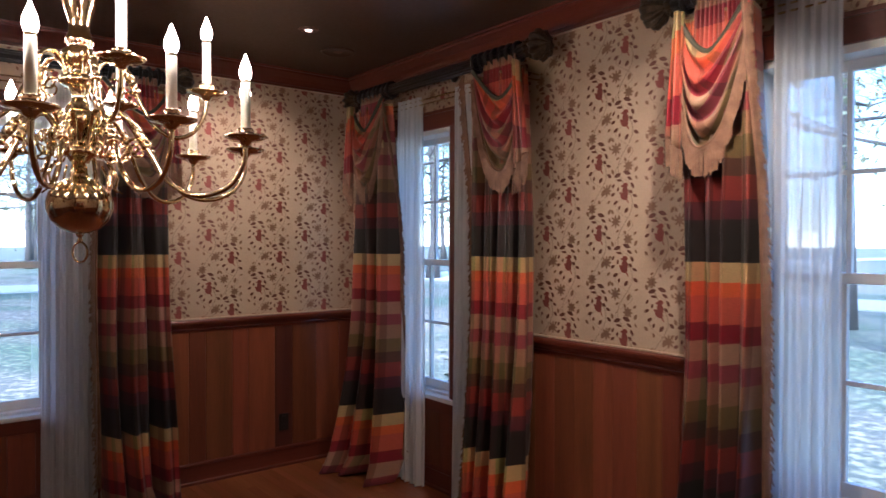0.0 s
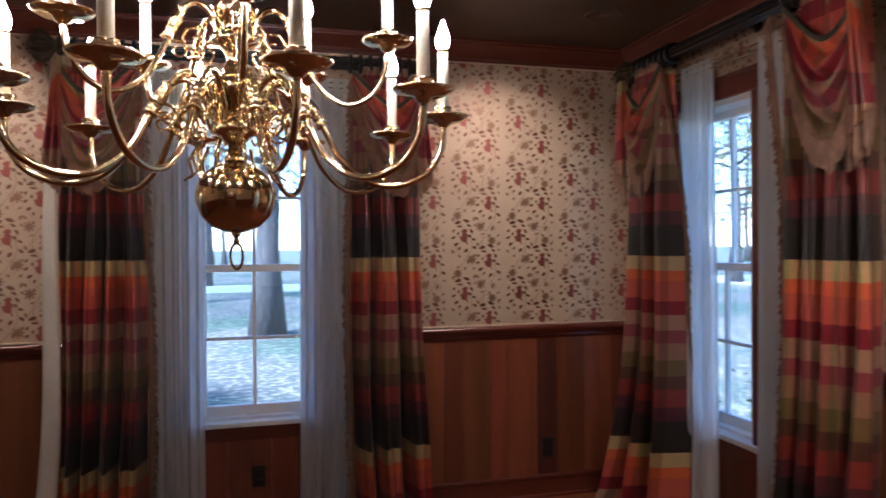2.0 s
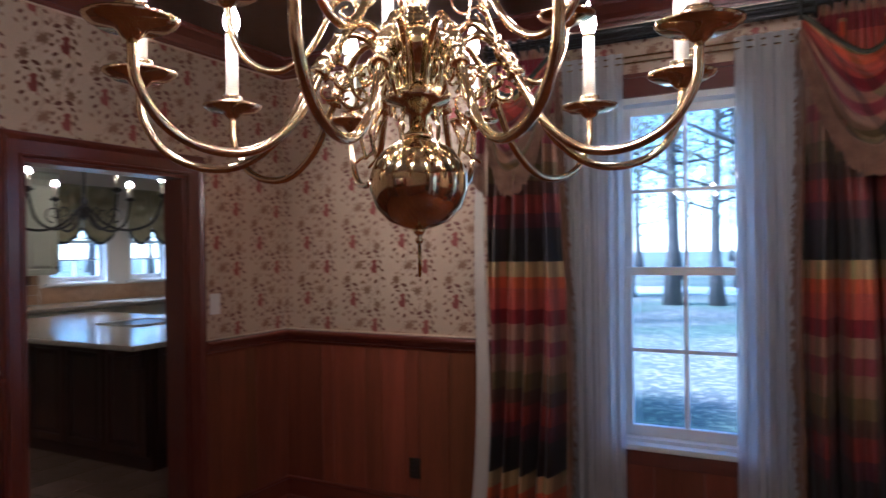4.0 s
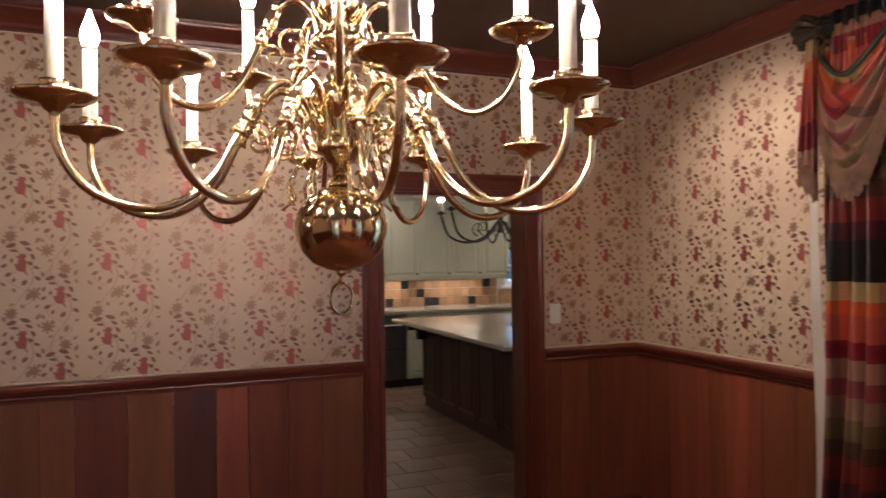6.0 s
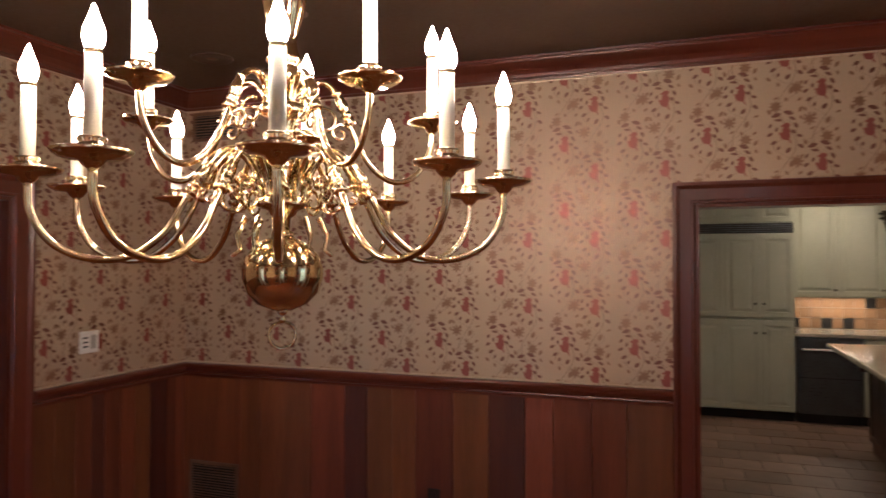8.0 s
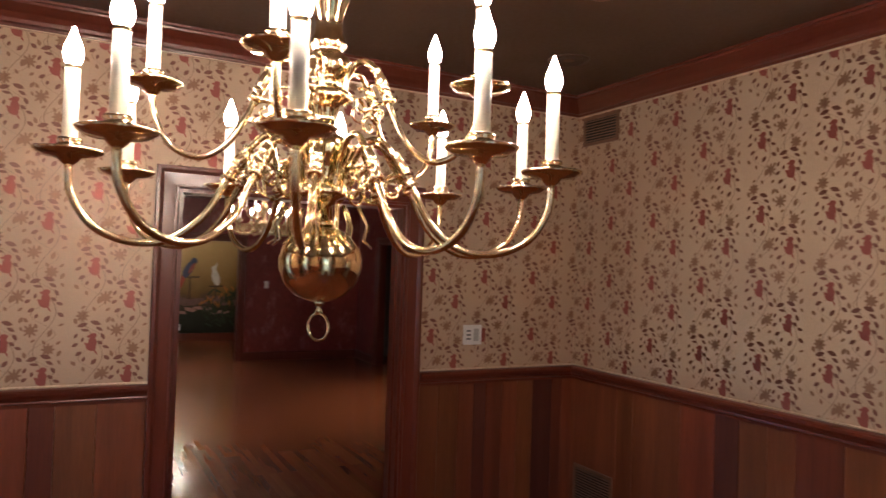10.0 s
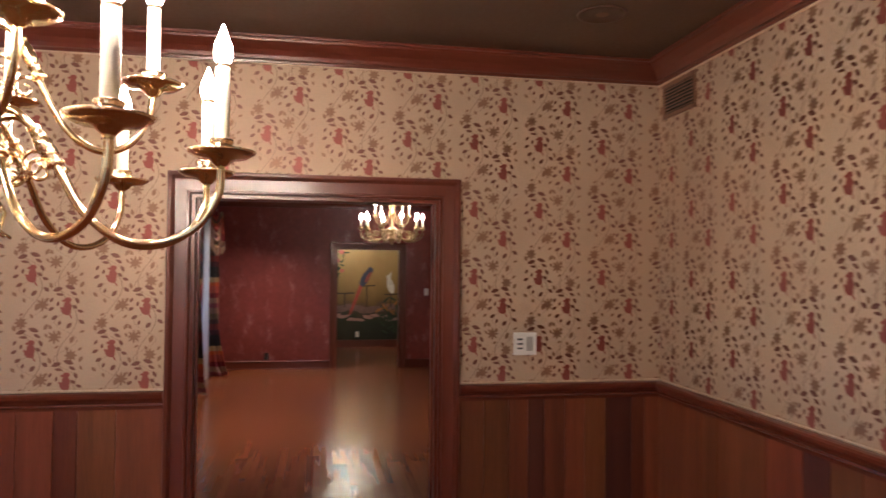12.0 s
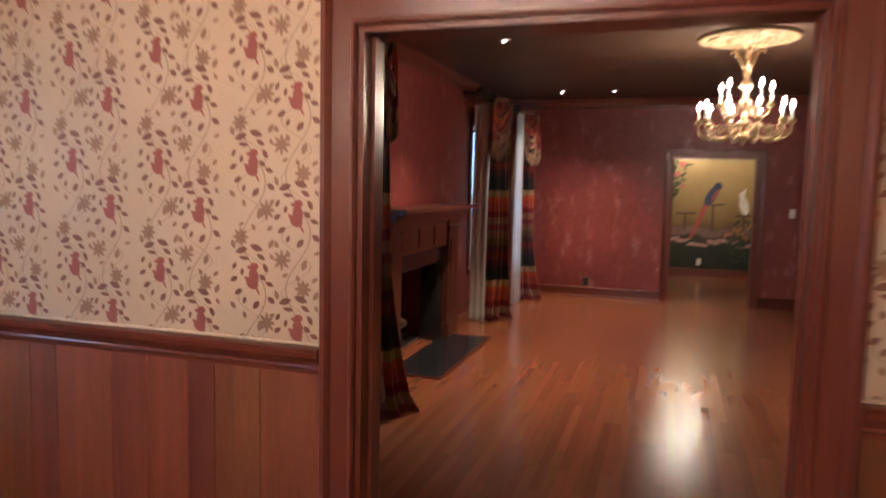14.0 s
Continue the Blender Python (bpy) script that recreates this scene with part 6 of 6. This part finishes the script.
def tree_mesh(seed, h, r, leafy, lm):
    rnd = random.Random(seed)
    t = thing("tree", "tall woodland tree with a straight brown trunk and thin crown", "tree", "trees on the lawn")
    bm = bmesh.new()
    pts = [(0.12 * math.sin(k * 0.7 + seed), 0.12 * math.cos(k * 0.9 + seed), GZ - 0.1 + h * k / 8) for k in range(9)]
    tube(bm, pts, [r * (1.55 if k == 0 else 1.0 - 0.09 * k) for k in range(9)], 12)
    trunk = part("trunk", bm, BARK, t, smooth=True)
    bm = bmesh.new()
    lv = bmesh.new()
    for k in range(16):
        i = 2 + k % 6
        base = Vector(pts[i]) + Vector((0, 0, rnd.uniform(-0.3, 0.8)))
        a = rnd.uniform(0, 6.28)
        l = h * rnd.uniform(0.14, 0.30)
        tip = base + Vector((math.cos(a) * l, math.sin(a) * l, l * rnd.uniform(0.1, 0.7)))
        midp = base.lerp(tip, 0.5) + Vector((0, 0, -0.15))
        tube(bm, [base, midp, tip], [r * 0.28, r * 0.16, r * 0.04], 6)
        for f in (0.55, 0.8, 1.0):
            q = base.lerp(tip, f)
            tw = q + Vector((rnd.uniform(-1, 1), rnd.uniform(-1, 1), rnd.uniform(-0.5, 0.8))) * l * 0.35
            tube(bm, [q, tw], [r * 0.07, r * 0.02], 4)
            for _ in range(4):
                end = tw + Vector((rnd.uniform(-1, 1), rnd.uniform(-1, 1), rnd.uniform(-0.4, 0.9))) * l * 0.4
                tube(bm, [q.lerp(tw, rnd.random()), end], [r * 0.04, r * 0.012], 3)
            leaf_cloud(lv, tw, l * 0.6, leafy, 0.085, rnd)
    part("limbs", bm, BARK, t, smooth=True)
    part("crown", lv, lm, t, kind="stuff")
    return t


protos = [tree_mesh(1, 15, 0.28, 55, LEAF), tree_mesh(2, 18, 0.22, 45, LEAF2), tree_mesh(3, 13, 0.19, 60, LEAF)]
spots = [(16.3, -2.8), (25.5, 1.2), (25.9, -0.3), (17, 4.5), (16, 8.8), (21, -7.5), (29, 3.4), (24, 9.5), (19, 13), (34, -8), (36, 0), (35, 7), (38, 14), (40, -14), (9.5, -12), (12, -17), (7, -19), (4, -15), (15, -11), (20, -20), (2, -21), (30, -25), (33, -17), (26, -13),
         (-2, -17), (-6, -13), (44, 4), (46, -6), (48, 12), (50, -18), (43, 20), (30, 22), (12, 12), (9, 15), (7, 19), (14, 18), (18, -32), (6, -33), (-5, -30), (40, -30), (28, -38), (55, 0), (57, 9), (58, -10), (52, 22), (-12, -20)]
RS = random.Random(77)
for k in range(110):
    a = RS.uniform(-1.9, 1.2)
    rr = RS.uniform(60, 105)
    spots.append((rr * math.cos(a), rr * math.sin(a)))
for i, (x, y) in enumerate(spots):
    s = RS.uniform(0.85, 1.2)
    m = Matrix.Translation((x, y, 0)) @ Matrix.Rotation(RS.uniform(0, 6.28), 4, "Z")
    if i < 3:
        protos[i].matrix_basis = m
    else:
        o = copy_thing(protos[i % 3], m)


def bush(x, y, r, seed, flowers=False):
    rnd = random.Random(seed)
    b = thing("shrub", "leafy green shrub with a few red flowers" if flowers else "leafy green shrub beside the house", "shrub", "shrubs")
    bm = bmesh.new()
    for k in range(10):
        a = rnd.uniform(0, 6.28)
        tube(bm, [(x, y, GZ - 0.05), (x + r * 0.4 * math.cos(a), y + r * 0.4 * math.sin(a), GZ + r * 0.9)], [0.02, 0.008], 5)
    part("stems", bm, BARK, b)
    bm = bmesh.new()
    leaf_cloud(bm, (x, y, GZ + r * 0.75), r * 0.85, 900, 0.045, rnd)
    part("leaves", bm, LEAF, b, kind="stuff")
    if flowers:
        fm = two_scale("red_petals", (0.55, 0.03, 0.03), (0.7, 0.08, 0.06), 10, 50, 0.6)
        for k in range(5):
            a = rnd.uniform(0, 6.28)
            bm = lathe(bmesh.new(), [(0.0, 0), (0.03, 0.01), (0.045, 0.04), (0.03, 0.05), (0.0, 0.03)], 10, x + r * 0.6 * math.cos(a), y + r * 0.6 * math.sin(a), flute=5, depth=0.2, m=Matrix.Translation((0, 0, GZ + r * rnd.uniform(0.8, 1.3))))
            part("flower", bm, fm, b, "red flower", smooth=True)


bush(4.7, -6.6, 0.75, 1, True)
bush(5.6, -7.2, 0.7, 2)
bush(3.6, -7.0, 0.5, 3)
# ---- floors ----
setting("floor_slab", boxes((-11.6, LX + 0.2, LY - 0.2, 2.2, -0.2, -0.002), (-8.4, -5.05, 2.2, 4.75, -0.2, -0.002)), FLOOR, "wooden floor")
setting("floor_kitchen", boxes((1.75, 8.65, 0.16, KB + 0.2, -0.2, KZ - 0.008)), BLACK, "dark grout bed")
setting("threshold", boxes((KDOOR[0] + 0.018, KDOOR[1] - 0.018, -0.01, 0.16, 0.0, KZ), bevel=0.006), TRIM_X, "wooden threshold")
rk = random.Random(4)
tile_mesh = None
floor_k = thing("kitchen_tiles", "brown slate floor tiles laid in staggered rows", "floor")
tagged(floor_k, kind="structure")
count = 0
for j in range(16):
    for i in range(24):
        x, y = 1.92 + 0.305 * i + 0.15 * (j % 2), 0.165 + 0.305 * j
        if x + 0.30 > 8.5 or y + 0.30 > 4.85 or x > 7 and count > 300:
            continue
        if tile_mesh is None:
            o = part("tile", boxes((0, 0.299, 0, 0.299, -0.010, 0.0), bevel=0.003), KTILE, floor_k)
            tile_mesh = o.data
        else:
            o = new("tile", tile_mesh)
            o.parent = floor_k
        o.matrix_basis = pose(x, y, KZ + rk.uniform(-0.0008, 0.0008))
        count += 1
splash = thing("backsplash", "brown tumbled stone tiles with dark square insets above the worktop", "backsplash")
tagged(splash, kind="structure")
tm = tm2 = None
for j in range(3):
    for i in range(20):
        x, z = 4.08 + 0.105 * i, KZ + 0.915 + 0.112 * j
        dark = (i * 7 + j * 3) % 11 == 0 or (j == 0 and i in (3, 5, 10, 16))
        if dark:
            if tm2 is None:
                o = part("inset_tile", boxes((0, 0.101, -0.011, 0.0, 0, 0.108), bevel=0.003), BLACK, splash)
                tm2 = o.data
            else:
                o = new("inset_tile", tm2)
        elif tm is None:
            o = part("tile", boxes((0, 0.101, -0.010, 0.0, 0, 0.108), bevel=0.003), SPLASH, splash)
            tm = o.data
        else:
            o = new("tile", tm)
        o.parent = splash
        o.matrix_basis = pose(x, KB - 0.001, z)
setting("backsplash_far", boxes((6.2, 8.5, KB - 0.010, KB - 0.001, KZ + 0.915, 1.20)), SPLASH, "stone tile backsplash")


def board_mesh(w, h, t=0.012, g=0.003):
    """A board standing up: chamfered long edges; x across, y out, z up."""
    bm = bmesh.new()
    a = [bm.verts.new((x, y, 0)) for x, y in ((0.0006, 0), (0.0006, t - g), (g, t), (w - g, t), (w - 0.0006, t - g), (w - 0.0006, 0))]
    b = [bm.verts.new((v.co.x, v.co.y, h)) for v in a]
    for i in range(6):
        bm.faces.new((a[i], a[(i + 1) % 6], b[(i + 1) % 6], b[i]))
    bm.faces.new(a)
    bm.faces.new(b[::-1])
    return bm


def wainscot(F, spans, parent, edges=None, darks=(), seed=0):
    """Upright boards of random width along a wall, between baseboard and chair rail."""
    rnd = random.Random(seed)
    for s, (u0, u1, z1) in enumerate(spans):
        cuts = [u0]
        known = [e for e in edges or () if u0 < e < u1]
        if known:
            cuts += known
        else:
            while cuts[-1] < u1 - 0.30:
                cuts.append(cuts[-1] + rnd.choice((0.085, 0.12, 0.14, 0.17, 0.20, 0.235)))
        cuts.append(u1)
        for k, (a, b) in enumerate(zip(cuts, cuts[1:])):
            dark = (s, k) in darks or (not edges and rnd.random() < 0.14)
            bm = bmesh.new()
            t, g = 0.012, 0.003
            pr = ((a + 0.0006, 0.0005), (a + 0.0006, t - g), (a + g, t), (b - g, t), (b - 0.0006, t - g), (b - 0.0006, 0.0005))
            lo = [bm.verts.new(F(u, d, 0.13)) for u, d in pr]
            hi = [bm.verts.new(F(u, d, z1)) for u, d in pr]
            for i in range(6):
                bm.faces.new((lo[i], lo[(i + 1) % 6], hi[(i + 1) % 6], hi[i]))
            bm.faces.new(lo)
            bm.faces.new(hi[::-1])
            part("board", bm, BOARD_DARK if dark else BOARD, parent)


WT = 1.01
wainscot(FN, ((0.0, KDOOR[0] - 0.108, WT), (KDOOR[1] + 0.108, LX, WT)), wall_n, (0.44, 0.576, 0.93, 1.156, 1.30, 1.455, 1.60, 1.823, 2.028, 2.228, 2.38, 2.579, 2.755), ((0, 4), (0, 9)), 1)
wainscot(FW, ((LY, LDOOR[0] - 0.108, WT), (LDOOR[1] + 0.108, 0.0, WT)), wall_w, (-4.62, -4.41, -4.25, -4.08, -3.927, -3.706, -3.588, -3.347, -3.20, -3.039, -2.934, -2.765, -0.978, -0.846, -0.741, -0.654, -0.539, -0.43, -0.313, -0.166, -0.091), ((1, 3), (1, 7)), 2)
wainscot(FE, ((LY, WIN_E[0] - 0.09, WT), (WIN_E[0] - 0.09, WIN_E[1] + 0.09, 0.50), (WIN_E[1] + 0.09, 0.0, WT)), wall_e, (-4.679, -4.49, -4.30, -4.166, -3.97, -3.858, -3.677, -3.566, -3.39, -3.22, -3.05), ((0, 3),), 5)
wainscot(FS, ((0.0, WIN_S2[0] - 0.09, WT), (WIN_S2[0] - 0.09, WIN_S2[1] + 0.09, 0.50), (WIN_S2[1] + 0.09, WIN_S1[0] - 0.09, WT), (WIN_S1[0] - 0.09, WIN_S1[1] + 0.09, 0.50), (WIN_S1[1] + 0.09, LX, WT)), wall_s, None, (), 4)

# strips of the wooden floor: the nearest as pieces, the rest joined
lf = thing("strip_floor", "narrow glossy oak floor strips, honey to red-brown", "floor")
tagged(lf, kind="structure")
SW = 0.0572
rf = random.Random(12)
meshes = {}
far = []
made = 0
rows = []
y = -3.92
while y < 1.56:
    rows.append(y)
    y += SW
for r, y in enumerate(sorted(rows, key=lambda v: abs(v + 1.9))):
    x = -8.22 - rf.choice((0.0, 0.3, 0.6, 0.9))
    while x < -0.16:
        ln = rf.choice((0.6, 0.9, 1.2, 1.5, 1.8))
        x0, x1 = max(x, -8.225), min(x + ln, -0.152)
        x += ln
        if x1 - x0 < 0.08 or (-5.03 < x0 and x1 < -3.36 and y < -3.25):
            continue
        if x0 > -5.2 and made < 290:
            key = round(x1 - x0, 3)
            if key not in meshes:
                o = part("strip", boxes((0, key - 0.0008, 0, SW - 0.0008, -0.001, 0.002)), FLOOR, lf)
                meshes[key] = o.data
            else:
                o = new("strip", meshes[key])
                o.parent = lf
            o.matrix_basis = pose(x0, y, rf.uniform(-0.0002, 0.0002))
            made += 1
        else:
            far.append((x0, x1, y))


def joined_strips(name, strips, m):
    bm = bmesh.new()
    for x0, x1, y in strips:
        a, b, c, d = x0, x1 - 0.0008, y, y + SW - 0.0008
        z = 0.002
        v = [bm.verts.new(p) for p in ((a, c, z), (b, c, z), (b, d, z), (a, d, z), (a, c, -0.001), (b, c, -0.001), (b, d, -0.001), (a, d, -0.001))]
        for q in ((0, 1, 2, 3), (0, 4, 5, 1), (1, 5, 6, 2), (2, 6, 7, 3), (3, 7, 4, 0)):
            bm.faces.new([v[i] for i in q])
    return part(name, bm, m, label="narrow oak floor strips", kind="stuff")


FLOOR_J = FLOOR.copy()
FLOOR_J.name = "oak_strip_joined"
_n = FLOOR_J.node_tree
_g = _n.nodes.new("ShaderNodeNewGeometry")
for link in [l for l in _n.links if l.from_node.bl_idname == "ShaderNodeObjectInfo"]:
    _n.links.new(_g.outputs["Random Per Island"], link.to_socket)
far_obj = joined_strips("floor_strips", far, FLOOR_J)
for nm, (ax, bx, ay, by) in (("floor_strips", (0.0, LX, LY, 0.0)), ("floor_strips", (-0.15, 0.0, LDOOR[0] + 0.018, LDOOR[1] - 0.018)), ("floor_strips", (-11.45, -8.232, -3.4, 2.0))):
    st = []
    y = ay
    while y < by - SW:
        x = ax - rf.choice((0.0, 0.3, 0.6, 0.9))
        while x < bx:
            ln = rf.choice((0.6, 0.9, 1.2, 1.5))
            if min(x + ln, bx) - max(x, ax) > 0.05:
                st.append((max(x, ax), min(x + ln, bx), y))
            x += ln
        y += SW
    joined_strips(nm, st, FLOOR_J)
